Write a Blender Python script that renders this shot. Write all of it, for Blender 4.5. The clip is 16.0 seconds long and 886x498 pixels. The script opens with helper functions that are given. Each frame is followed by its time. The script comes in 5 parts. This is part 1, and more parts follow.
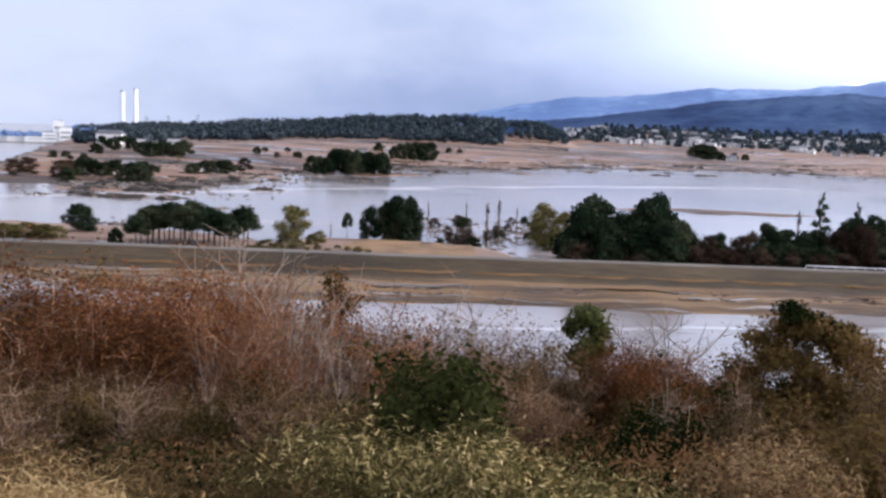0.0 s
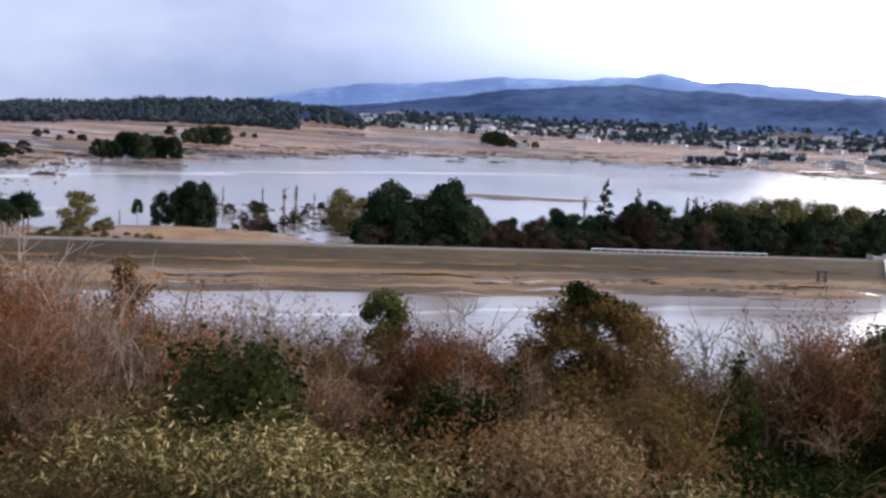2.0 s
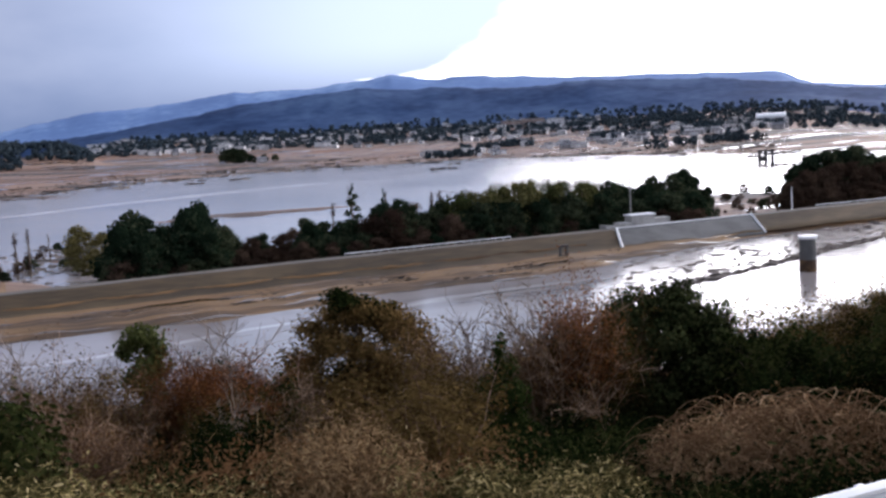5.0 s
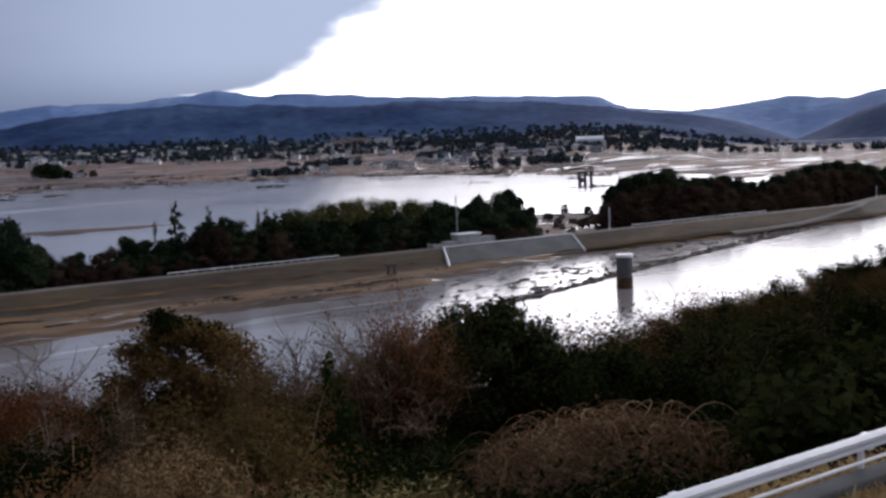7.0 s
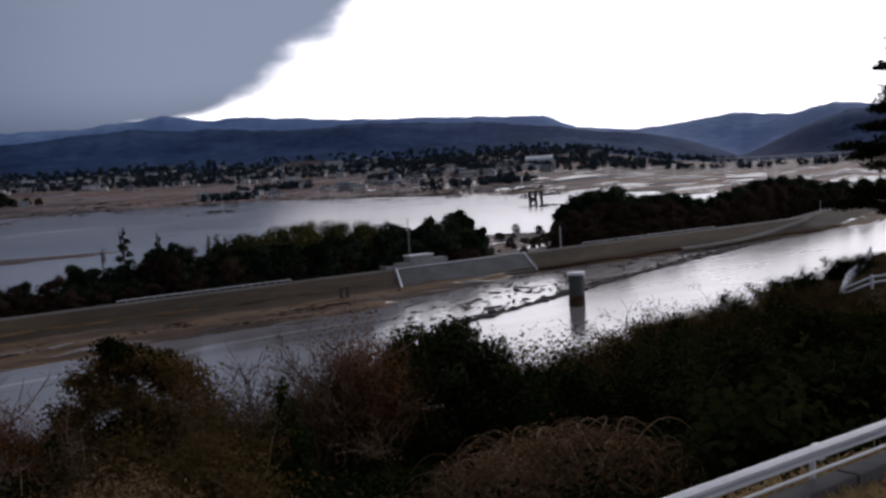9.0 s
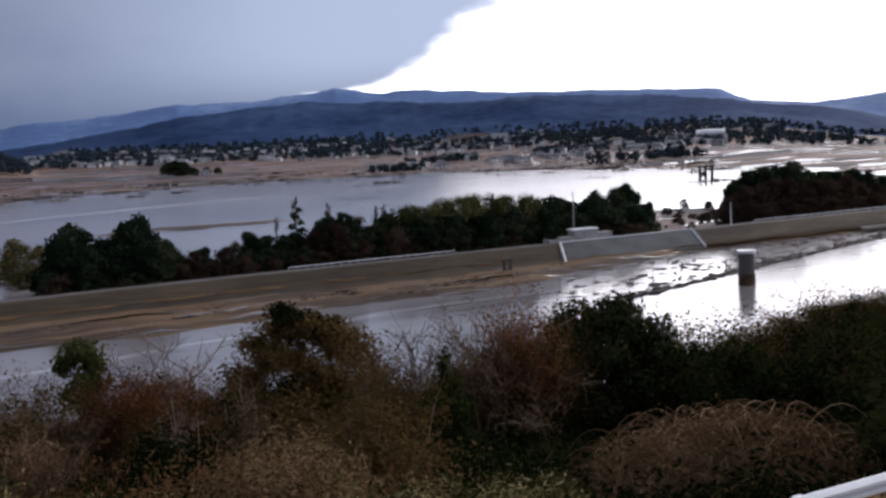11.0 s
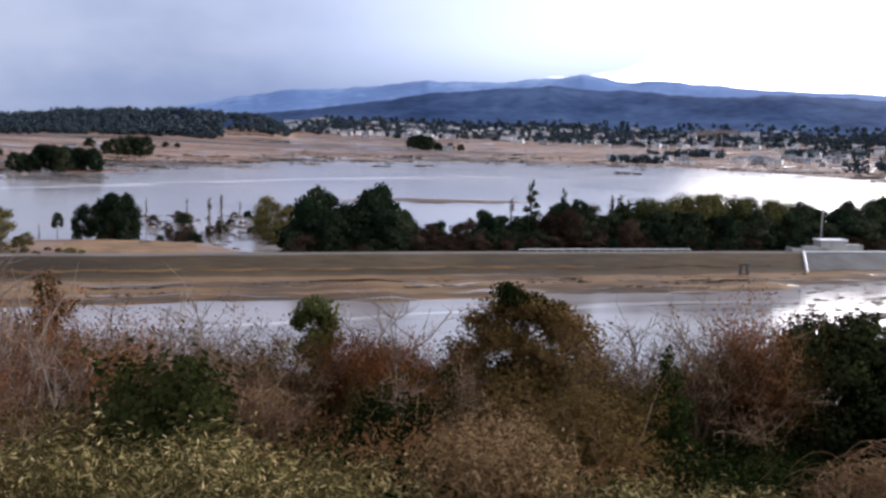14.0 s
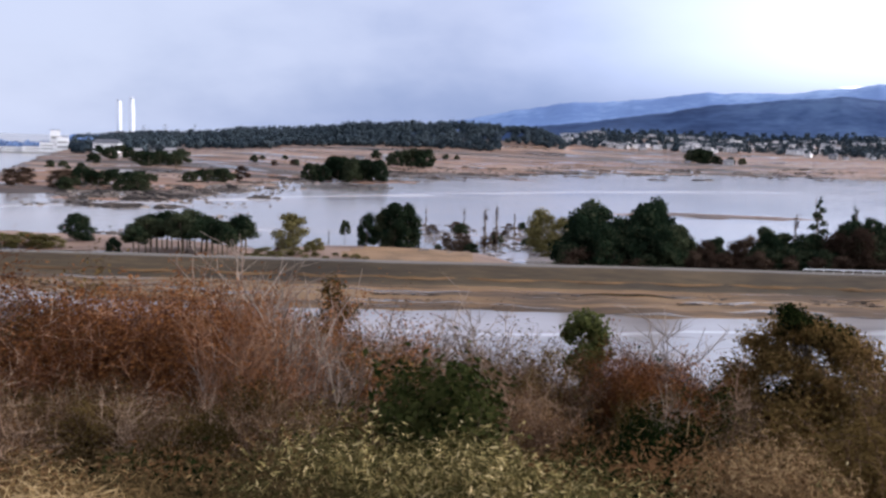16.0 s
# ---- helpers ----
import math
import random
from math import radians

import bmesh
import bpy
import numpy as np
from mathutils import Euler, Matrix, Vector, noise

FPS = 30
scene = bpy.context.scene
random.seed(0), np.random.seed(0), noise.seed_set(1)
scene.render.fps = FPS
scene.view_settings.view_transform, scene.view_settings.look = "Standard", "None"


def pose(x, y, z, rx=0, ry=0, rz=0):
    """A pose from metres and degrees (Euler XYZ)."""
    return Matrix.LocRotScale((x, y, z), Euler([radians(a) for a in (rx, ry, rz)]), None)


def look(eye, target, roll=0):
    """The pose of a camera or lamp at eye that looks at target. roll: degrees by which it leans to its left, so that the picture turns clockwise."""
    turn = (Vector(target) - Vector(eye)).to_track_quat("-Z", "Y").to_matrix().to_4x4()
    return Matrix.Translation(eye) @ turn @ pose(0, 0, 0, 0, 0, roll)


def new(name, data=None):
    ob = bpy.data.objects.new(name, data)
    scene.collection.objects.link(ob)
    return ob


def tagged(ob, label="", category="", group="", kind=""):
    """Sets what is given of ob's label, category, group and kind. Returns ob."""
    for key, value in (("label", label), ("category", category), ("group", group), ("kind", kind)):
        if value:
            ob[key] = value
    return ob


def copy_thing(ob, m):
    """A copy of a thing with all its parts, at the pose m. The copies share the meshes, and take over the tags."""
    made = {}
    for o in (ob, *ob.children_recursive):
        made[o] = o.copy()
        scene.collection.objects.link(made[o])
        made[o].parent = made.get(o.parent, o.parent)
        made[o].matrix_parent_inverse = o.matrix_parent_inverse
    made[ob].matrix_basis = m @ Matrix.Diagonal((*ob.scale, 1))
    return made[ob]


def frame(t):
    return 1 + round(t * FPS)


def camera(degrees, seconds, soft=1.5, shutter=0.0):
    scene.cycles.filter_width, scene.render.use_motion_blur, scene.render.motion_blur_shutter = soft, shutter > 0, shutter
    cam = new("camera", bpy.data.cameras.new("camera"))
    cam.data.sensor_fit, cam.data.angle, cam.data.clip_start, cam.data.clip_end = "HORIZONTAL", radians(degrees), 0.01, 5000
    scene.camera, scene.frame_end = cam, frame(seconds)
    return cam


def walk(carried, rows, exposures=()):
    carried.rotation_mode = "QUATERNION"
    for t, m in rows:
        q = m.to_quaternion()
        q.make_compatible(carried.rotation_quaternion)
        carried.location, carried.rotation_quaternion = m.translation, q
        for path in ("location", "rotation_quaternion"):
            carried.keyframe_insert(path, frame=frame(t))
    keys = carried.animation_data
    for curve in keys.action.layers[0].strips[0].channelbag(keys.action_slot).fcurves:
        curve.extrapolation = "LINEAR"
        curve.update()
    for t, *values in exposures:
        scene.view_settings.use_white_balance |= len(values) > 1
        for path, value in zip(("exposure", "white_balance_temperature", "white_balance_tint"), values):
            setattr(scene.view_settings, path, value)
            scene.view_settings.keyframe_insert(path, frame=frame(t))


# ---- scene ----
EYE_Z = 28.0
cam = camera(46.0, 16.0, soft=2.7)


def aim(yaw, pitch, roll):
    """The camera on its hilltop: yaw to the left, pitch up, roll anticlockwise."""
    return pose(0, 0, EYE_Z, 0, 0, yaw) @ pose(0, 0, 0, 90 + pitch) @ pose(0, 0, 0, 0, 0, roll)


walk(cam, [
    (0.0, aim(-0.00, -6.30, 2.23)),
    (0.5, aim(-3.50, -6.15, 2.41)),
    (1.0, aim(-6.11, -6.43, 2.62)),
    (1.5, aim(-8.49, -6.58, 2.73)),
    (2.0, aim(-11.17, -6.59, 2.97)),
    (2.5, aim(-14.21, -6.54, 2.62)),
    (3.0, aim(-16.63, -6.46, 1.73)),
    (3.2, aim(-17.18, -6.41, 1.12)),
    (5.3, aim(-26.32, -6.06, -2.99)),
    (5.5, aim(-27.65, -6.01, -2.43)),
    (6.0, aim(-30.35, -5.70, -2.35)),
    (6.5, aim(-32.59, -5.82, -2.09)),
    (7.0, aim(-34.20, -5.58, -2.35)),
    (7.5, aim(-36.97, -4.97, -2.76)),
    (8.0, aim(-39.15, -4.35, -3.23)),
    (8.2, aim(-38.81, -4.15, -3.63)),
    (10.3, aim(-32.70, -5.44, -2.70)),
    (10.5, aim(-30.82, -5.24, -4.55)),
    (11.0, aim(-27.81, -5.55, -2.84)),
    (11.5, aim(-25.57, -6.42, -2.37)),
    (12.0, aim(-23.46, -7.14, -1.72)),
    (12.5, aim(-20.56, -7.20, -1.22)),
    (13.0, aim(-17.14, -6.95, -0.31)),
    (13.5, aim(-15.73, -6.87, 0.37)),
    (14.0, aim(-15.08, -6.21, 1.63)),
    (14.5, aim(-12.31, -5.32, 2.56)),
    (15.0, aim(-7.40, -5.14, 1.50)),
    (15.5, aim(-2.43, -5.59, 1.11)),
    (16.0, aim(-0.10, -5.94, 1.75)),
], exposures=[
    (0.0, 0.16, 6430, 17), (2.0, 0.13, 6430, 17), (3.2, 0.02, 6430, 17), (5.3, -0.5, 6180, 17), (6.5, -1.05, 6180, 17), (7.4, -1.6, 6180, 17), (8.2, -2.17, 6180, 17),
    (10.3, -1.95, 6180, 17), (11.0, -1.25, 6180, 17), (11.7, -0.65, 6180, 17), (12.5, -0.25, 6180, 17), (13.5, -0.1, 6430, 17), (14.5, -0.18, 6430, 17), (15.3, -0.1, 6430, 17), (16.0, 0.05, 6430, 17),
])

# ---- world, sun ----
SUN_AZ, SUN_EL = 66.0, 28.0
world = bpy.data.worlds.new("overcast_sky")
scene.world = world
world.use_nodes = True
wn, wl = world.node_tree.nodes, world.node_tree.links
wn.clear()


def wmath(op, a, b=None, c=None):
    n = wn.new("ShaderNodeMath")
    n.operation = op
    for i, v in enumerate((a, b, c)):
        if v is None:
            continue
        if isinstance(v, (int, float)):
            n.inputs[i].default_value = v
        else:
            wl.new(v, n.inputs[i])
    return n.outputs[0]


def wramp(fac, lo, hi):
    n = wn.new("ShaderNodeMapRange")
    n.interpolation_type = "SMOOTHSTEP"
    wl.new(fac, n.inputs["Value"])
    n.inputs["From Min"].default_value, n.inputs["From Max"].default_value = lo, hi
    return n.outputs["Result"]


def wmix(fac, a, b):
    n = wn.new("ShaderNodeMix")
    n.data_type = "RGBA"
    wl.new(fac, n.inputs[0])
    for sock, v in ((n.inputs[6], a), (n.inputs[7], b)):
        if isinstance(v, tuple):
            sock.default_value = (*v, 1)
        else:
            wl.new(v, sock)
    return n.outputs[2]


w_dir = wn.new("ShaderNodeTexCoord").outputs["Generated"]
w_sep = wn.new("ShaderNodeSeparateXYZ")
wl.new(w_dir, w_sep.inputs[0])
w_az = wmath("MULTIPLY", wmath("ARCTAN2", w_sep.outputs[0], w_sep.outputs[1]), 57.2958)
w_el = wmath("MULTIPLY", wmath("ARCSINE", w_sep.outputs[2]), 57.2958)
w_noise = wn.new("ShaderNodeTexNoise")
w_noise.inputs["Scale"].default_value, w_noise.inputs["Detail"].default_value = 9.0, 5.0
w_map = wn.new("ShaderNodeMapping")
w_map.inputs["Scale"].default_value = (1, 1, 2.2)
wl.new(w_dir, w_map.inputs[0])
wl.new(w_map.outputs[0], w_noise.inputs["Vector"])
w_n = wmath("SUBTRACT", w_noise.outputs["Fac"], 0.5)
w_big = wn.new("ShaderNodeTexNoise")
w_big.inputs["Scale"].default_value, w_big.inputs["Detail"].default_value = 2.6, 3.0
wl.new(w_map.outputs[0], w_big.inputs["Vector"])
# the clear sky behind the clouds
w_sky = wn.new("ShaderNodeTexSky")
w_sky.sky_type, w_sky.sun_disc = "NISHITA", False
w_sky.sun_elevation, w_sky.sun_rotation = radians(SUN_EL), radians(SUN_AZ)
w_clear = wn.new("ShaderNodeMix")
w_clear.data_type, w_clear.blend_type = "RGBA", "MULTIPLY"
w_clear.inputs[0].default_value = 1.0
wl.new(w_sky.outputs[0], w_clear.inputs[6])
w_clear.inputs[7].default_value = (0.1, 0.1, 0.1, 1)
# thin bright overcast towards the sun, a slate cloud bank on the other side of an edge
w_edge = wmath("ADD", 22.0, wmath("MULTIPLY", wmath("POWER", wmath("MAXIMUM", wmath("SUBTRACT", w_el, 3.3), 0.0), 0.55), 4.2))
w_side = wmath("ADD", wmath("SUBTRACT", w_az, w_edge), wmath("MULTIPLY", w_n, 7.0))
w_open = wramp(w_side, -1.2, 2.2)
w_back = wramp(w_az, 150.0, 110.0)
w_open = wmath("MULTIPLY", w_open, w_back)
w_left = wramp(wmath("ADD", wmath("SUBTRACT", wmath("MULTIPLY", w_el, 1.3), w_az), wmath("MULTIPLY", w_n, 22.0)), -6.0, 28.0)
w_low = wramp(wmath("ADD", w_el, wmath("MULTIPLY", w_n, 6.0)), 0.5, 9.0)
w_bank = wmix(w_low, (0.27, 0.38, 0.65), (0.48, 0.57, 0.82))
w_bank = wmix(w_left, w_bank, (0.64, 0.74, 0.94))
w_high = wramp(w_el, 12.0, 45.0)
w_bank = wmix(w_high, w_bank, (0.66, 0.70, 0.80))
w_glow = wramp(w_az, 0.0, 24.0)
w_bank = wmix(wmath("MULTIPLY", w_glow, wramp(w_el, 0.5, 5.5)), w_bank, (1.15, 1.36, 1.72))
w_bright = wmix(wramp(w_el, 12.0, 42.0), (9.5, 9.3, 9.2), (0.95, 0.99, 1.08))
w_col = wmix(w_open, w_bank, w_bright)
w_veil = wmix(wmath("ADD", 0.93, wmath("MULTIPLY", w_n, 0.1)), w_clear.outputs[2], w_col)
w_bg = wn.new("ShaderNodeBackground")
w_bg.inputs["Strength"].default_value = 1.0
wl.new(w_veil, w_bg.inputs["Color"])
w_out = wn.new("ShaderNodeOutputWorld")
wl.new(w_bg.outputs[0], w_out.inputs["Surface"])

sun = new("sun", bpy.data.lights.new("sun", "SUN"))
sun.data.energy, sun.data.angle, sun.data.color = 0.9, radians(14), (1.0, 0.95, 0.88)
sa, se = radians(SUN_AZ), radians(SUN_EL)
sun.matrix_world = look((math.sin(sa) * math.cos(se) * 50, math.cos(sa) * math.cos(se) * 50, math.sin(se) * 50 + 30), (0, 0, 30))


# ---- materials ----
def material(name, tones, rough=0.85, scale=4.0, fine=40.0, bump=0.3, spread=0.25, metal=0.0, stretch=(1, 1, 1), spec=0.3, by="object", thin=0.0, cells=0.0, wet=0.0):
    """A surface whose colour wanders between tones at a coarse and a fine scale, from piece to piece too."""
    if thin:
        tones = [(r * 1.12, g, b * 0.84) for r, g, b in tones]
    m = bpy.data.materials.new(name)
    m.use_nodes = True
    nt = m.node_tree
    n, l = nt.nodes, nt.links
    b = n["Principled BSDF"]
    co = n.new("ShaderNodeTexCoord")
    mp = n.new("ShaderNodeMapping")
    mp.inputs["Scale"].default_value = stretch
    l.new(co.outputs["Object"] if by == "object" else n.new("ShaderNodeNewGeometry").outputs["Position"], mp.inputs[0])
    big = n.new("ShaderNodeTexNoise")
    big.inputs["Scale"].default_value, big.inputs["Detail"].default_value = scale, 4.0
    small = n.new("ShaderNodeTexNoise")
    small.inputs["Scale"].default_value, small.inputs["Detail"].default_value = fine, 3.0
    l.new(mp.outputs[0], big.inputs["Vector"])
    l.new(mp.outputs[0], small.inputs["Vector"])
    info = n.new("ShaderNodeObjectInfo")
    isl = n.new("ShaderNodeNewGeometry")

    def calc(op, a, c):
        q = n.new("ShaderNodeMath")
        q.operation = op
        for i, v in enumerate((a, c)):
            if isinstance(v, (int, float)):
                q.inputs[i].default_value = v
            else:
                l.new(v, q.inputs[i])
        return q.outputs[0]

    f = calc("ADD", calc("MULTIPLY", big.outputs["Fac"], 0.75), calc("MULTIPLY", small.outputs["Fac"], 0.35))
    f = calc("ADD", f, calc("MULTIPLY", calc("SUBTRACT", info.outputs["Random"], 0.5), spread))
    f = calc("ADD", f, calc("MULTIPLY", calc("SUBTRACT", isl.outputs["Random Per Island"], 0.5), spread))
    if cells:
        vo = n.new("ShaderNodeTexVoronoi")
        vo.inputs["Scale"].default_value = cells
        l.new(mp.outputs[0], vo.inputs["Vector"])
        sp = n.new("ShaderNodeSeparateColor")
        l.new(vo.outputs["Color"], sp.inputs[0])
        f = calc("ADD", f, calc("MULTIPLY", calc("SUBTRACT", sp.outputs[0], 0.5), 0.55))
    ramp = n.new("ShaderNodeValToRGB")
    el = ramp.color_ramp.elements
    for i, c in enumerate(tones):
        p = 0.38 + 0.34 * i / max(1, len(tones) - 1)
        e = el[i] if i < 2 else el.new(p)
        e.position, e.color = p, (*c, 1)
    l.new(f, ramp.inputs[0])
    l.new(ramp.outputs[0], b.inputs["Base Color"])
    b.inputs["Roughness"].default_value, b.inputs["Metallic"].default_value = rough, metal
    b.inputs["Specular IOR Level"].default_value = spec
    if wet:
        pool = n.new("ShaderNodeTexNoise")
        pool.inputs["Scale"].default_value, pool.inputs["Detail"].default_value = scale * 2.3, 5.0
        l.new(mp.outputs[0], pool.inputs["Vector"])
        gloss = n.new("ShaderNodeMapRange")
        gloss.inputs["From Min"].default_value, gloss.inputs["From Max"].default_value = wet, wet + 0.05
        gloss.inputs["To Min"].default_value, gloss.inputs["To Max"].default_value = rough, 0.08
        l.new(pool.outputs["Fac"], gloss.inputs[0])
        l.new(gloss.outputs[0], b.inputs["Roughness"])
    if bump:
        bp = n.new("ShaderNodeBump")
        bp.inputs["Strength"].default_value, bp.inputs["Distance"].default_value = bump, 0.05
        l.new(small.outputs["Fac"], bp.inputs["Height"])
        l.new(bp.outputs[0], b.inputs["Normal"])
    if thin:
        tr, mx = n.new("ShaderNodeBsdfTranslucent"), n.new("ShaderNodeMixShader")
        l.new(ramp.outputs[0], tr.inputs["Color"])
        mx.inputs[0].default_value = thin
        l.new(b.outputs[0], mx.inputs[1])
        l.new(tr.outputs[0], mx.inputs[2])
        l.new(mx.outputs[0], n["Material Output"].inputs["Surface"])
    return m


M = {}
# litter tones lowered: the shade between the plants is in the colour
M["hill"] = material("shaded_litter_slope", [(0.018, 0.015, 0.009), (0.045, 0.034, 0.02), (0.085, 0.062, 0.035)], scale=0.6, fine=9, spread=0.0, spec=0.0)
M["plain"] = material("flooded_fields", rough=0.75, spec=0.5, wet=0.56, tones=[(0.0394, 0.0234, 0.017), (0.118, 0.0577, 0.034), (0.231, 0.1053, 0.0486), (0.1475, 0.0842, 0.0547), (0.2359, 0.1443, 0.0973)], scale=0.012, fine=0.07, stretch=(0.35, 2.2, 1), bump=0.0, cells=0.011, by="world", spread=0.0)
M["mud"] = material("wet_mud", [(0.028, 0.0181, 0.0121), (0.0794, 0.0475, 0.0255), (0.1961, 0.113, 0.0497), (0.14, 0.0942, 0.0578)], rough=0.8, wet=0.58, scale=0.11, fine=0.6, stretch=(0.16, 1.6, 1), bump=0.15, by="world", spec=0.25, spread=0.0)
# blue of the distance haze is mixed into the forest tones
M["forest"] = material("hazy_forested_hills", [(0.0124, 0.0312, 0.0854), (0.0299, 0.0608, 0.1393), (0.0623, 0.1074, 0.2023)], scale=0.006, fine=0.035, bump=0.8, spec=0.05, by="world", spread=0.0)
# far trees, with a blue-grey haze tint put into their colour
M["darkwood"] = material("hazy_far_woods", [(0.022, 0.034, 0.045), (0.038, 0.055, 0.066), (0.065, 0.082, 0.09)], scale=0.02, fine=0.2, bump=0, spread=0.18, spec=0.05, by="world")
# pale blue here is aerial haze painted into the base colour
M["mountain"] = material("haze_blue_mountains", [(0.0813, 0.155, 0.3402), (0.1084, 0.195, 0.3951), (0.1987, 0.31, 0.5158)], scale=0.004, fine=0.03, bump=0.4, by="world", spread=0.0)
M["dike"] = material("dike_grass", [(0.0282, 0.0192, 0.0104), (0.0571, 0.0384, 0.019), (0.1008, 0.0678, 0.0334)], scale=0.09, fine=0.9, stretch=(0.25, 1, 1), by="world", spread=0.0)
M["path"] = material("dike_path", [(0.1023, 0.0883, 0.0744), (0.1581, 0.1395, 0.1209)], scale=0.1, fine=2, by="world", spread=0.0)
M["concrete"] = material("concrete", [(0.20, 0.195, 0.185), (0.29, 0.28, 0.265), (0.38, 0.37, 0.35)], scale=0.5, fine=8, bump=0.15)
M["white"] = material("white_paint", [(0.72, 0.72, 0.72), (0.82, 0.82, 0.82)], rough=0.4, scale=2, fine=30, bump=0.05, spec=0.5)
M["dark"] = material("dark_iron", [(0.03, 0.03, 0.035), (0.07, 0.065, 0.06)], rough=0.6, scale=2, fine=20)
M["bark"] = material("bark", [(0.06, 0.045, 0.032), (0.11, 0.085, 0.06), (0.17, 0.135, 0.10)], scale=3, fine=30, bump=0.6, spec=0.0)
M["twig"] = material("bare_twigs", [(0.078, 0.0455, 0.0299), (0.1625, 0.1014, 0.065), (0.286, 0.2015, 0.1404)], scale=0.9, fine=9, bump=0, spread=0.5, spec=0.0)
M["redtwig"] = material("reddish_twigs", [(0.1015, 0.0443, 0.0258), (0.1845, 0.0904, 0.0517), (0.2398, 0.143, 0.0922)], scale=0.9, fine=9, bump=0, spread=0.5, spec=0.0)
M["paletwig"] = material("pale_stems", [(0.1485, 0.1107, 0.0878), (0.27, 0.216, 0.1755)], scale=0.9, fine=9, bump=0, spread=0.5, spec=0.06)
# bramble leaves, darkened to paint in the shade under the shrubs
M["deadleaf"] = material("shaded_dead_leaves", [(0.0495, 0.0253, 0.0121), (0.099, 0.0495, 0.0231), (0.1485, 0.0908, 0.0495)], scale=0.9, fine=5, bump=0, spread=0.6, spec=0.0, thin=0.38)
M["green"] = material("evergreen_leaves", [(0.0062, 0.0112, 0.0043), (0.0161, 0.0236, 0.0087), (0.0341, 0.0422, 0.0161)], rough=0.6, scale=0.9, fine=5, bump=0, spread=0.6, spec=0.0, thin=0.2)
M["olive"] = material("olive_leaves", [(0.0293, 0.024, 0.0089), (0.0621, 0.0465, 0.0179), (0.1035, 0.075, 0.0319)], rough=0.65, scale=0.9, fine=5, bump=0, spread=0.6, spec=0.0, thin=0.2)
M["farleaf"] = material("distant_evergreens", [(0.012, 0.024, 0.016), (0.028, 0.045, 0.03), (0.055, 0.07, 0.045)], rough=0.8, scale=0.15, fine=1.2, bump=0, spread=0.5, spec=0.0, thin=0.38)
M["farbrown"] = material("distant_bare_crowns", [(0.032, 0.023, 0.02), (0.055, 0.040, 0.034), (0.085, 0.064, 0.053)], rough=0.9, scale=0.15, fine=1.2, bump=0, spread=0.5, spec=0.0, thin=0.38)
M["farolive"] = material("distant_bamboo", [(0.03, 0.042, 0.018), (0.065, 0.075, 0.032), (0.115, 0.118, 0.056)], rough=0.8, scale=0.15, fine=1.2, bump=0, spread=0.5, spec=0.0, thin=0.38)
M["yellowolive"] = material("yellow_olive_crowns", [(0.06, 0.06, 0.024), (0.12, 0.115, 0.048), (0.18, 0.17, 0.08)], rough=0.8, scale=0.15, fine=1.2, bump=0, spread=0.4, spec=0.1, thin=0.38)
M["sasa"] = material("bamboo_grass", [(0.0616, 0.0582, 0.025), (0.1848, 0.1654, 0.0771), (0.3573, 0.3122, 0.1589), (0.5667, 0.495, 0.3082)], rough=0.6, scale=1.1, fine=3, bump=0, spread=0.6, spec=0.0, thin=0.15)
M["straw"] = material("dry_grass", [(0.192, 0.138, 0.072), (0.324, 0.246, 0.138), (0.456, 0.372, 0.228)], rough=0.8, scale=0.4, fine=3, bump=0, spread=0.7, spec=0.0, thin=0.38)
M["debris"] = material("flood_debris", [(0.035, 0.028, 0.024), (0.09, 0.07, 0.058), (0.17, 0.14, 0.12)], scale=0.2, fine=2, bump=0, spread=0.9)
M["wall"] = material("house_walls", [(0.36, 0.35, 0.35), (0.62, 0.60, 0.58), (0.82, 0.81, 0.80)], scale=0.02, fine=0.4, bump=0, spread=1.2)
M["roof"] = material("house_roofs", [(0.07, 0.075, 0.09), (0.15, 0.15, 0.165), (0.26, 0.25, 0.25)], scale=0.02, fine=0.4, bump=0, spread=1.2, rough=0.5)
M["glass"] = material("dark_glass", [(0.02, 0.022, 0.028), (0.04, 0.045, 0.05)], rough=0.15, scale=1, fine=4, bump=0, spec=0.6)
M["steel"] = material("galvanised_steel", [(0.50, 0.51, 0.53), (0.62, 0.63, 0.65), (0.72, 0.73, 0.74)], rough=0.35, scale=1.5, fine=25, bump=0.04, spec=0.6)
M["soil"] = material("orange_earth", [(0.13, 0.078, 0.04), (0.23, 0.135, 0.068), (0.30, 0.19, 0.105)], scale=0.15, fine=1.5, by="world", spread=0.0)


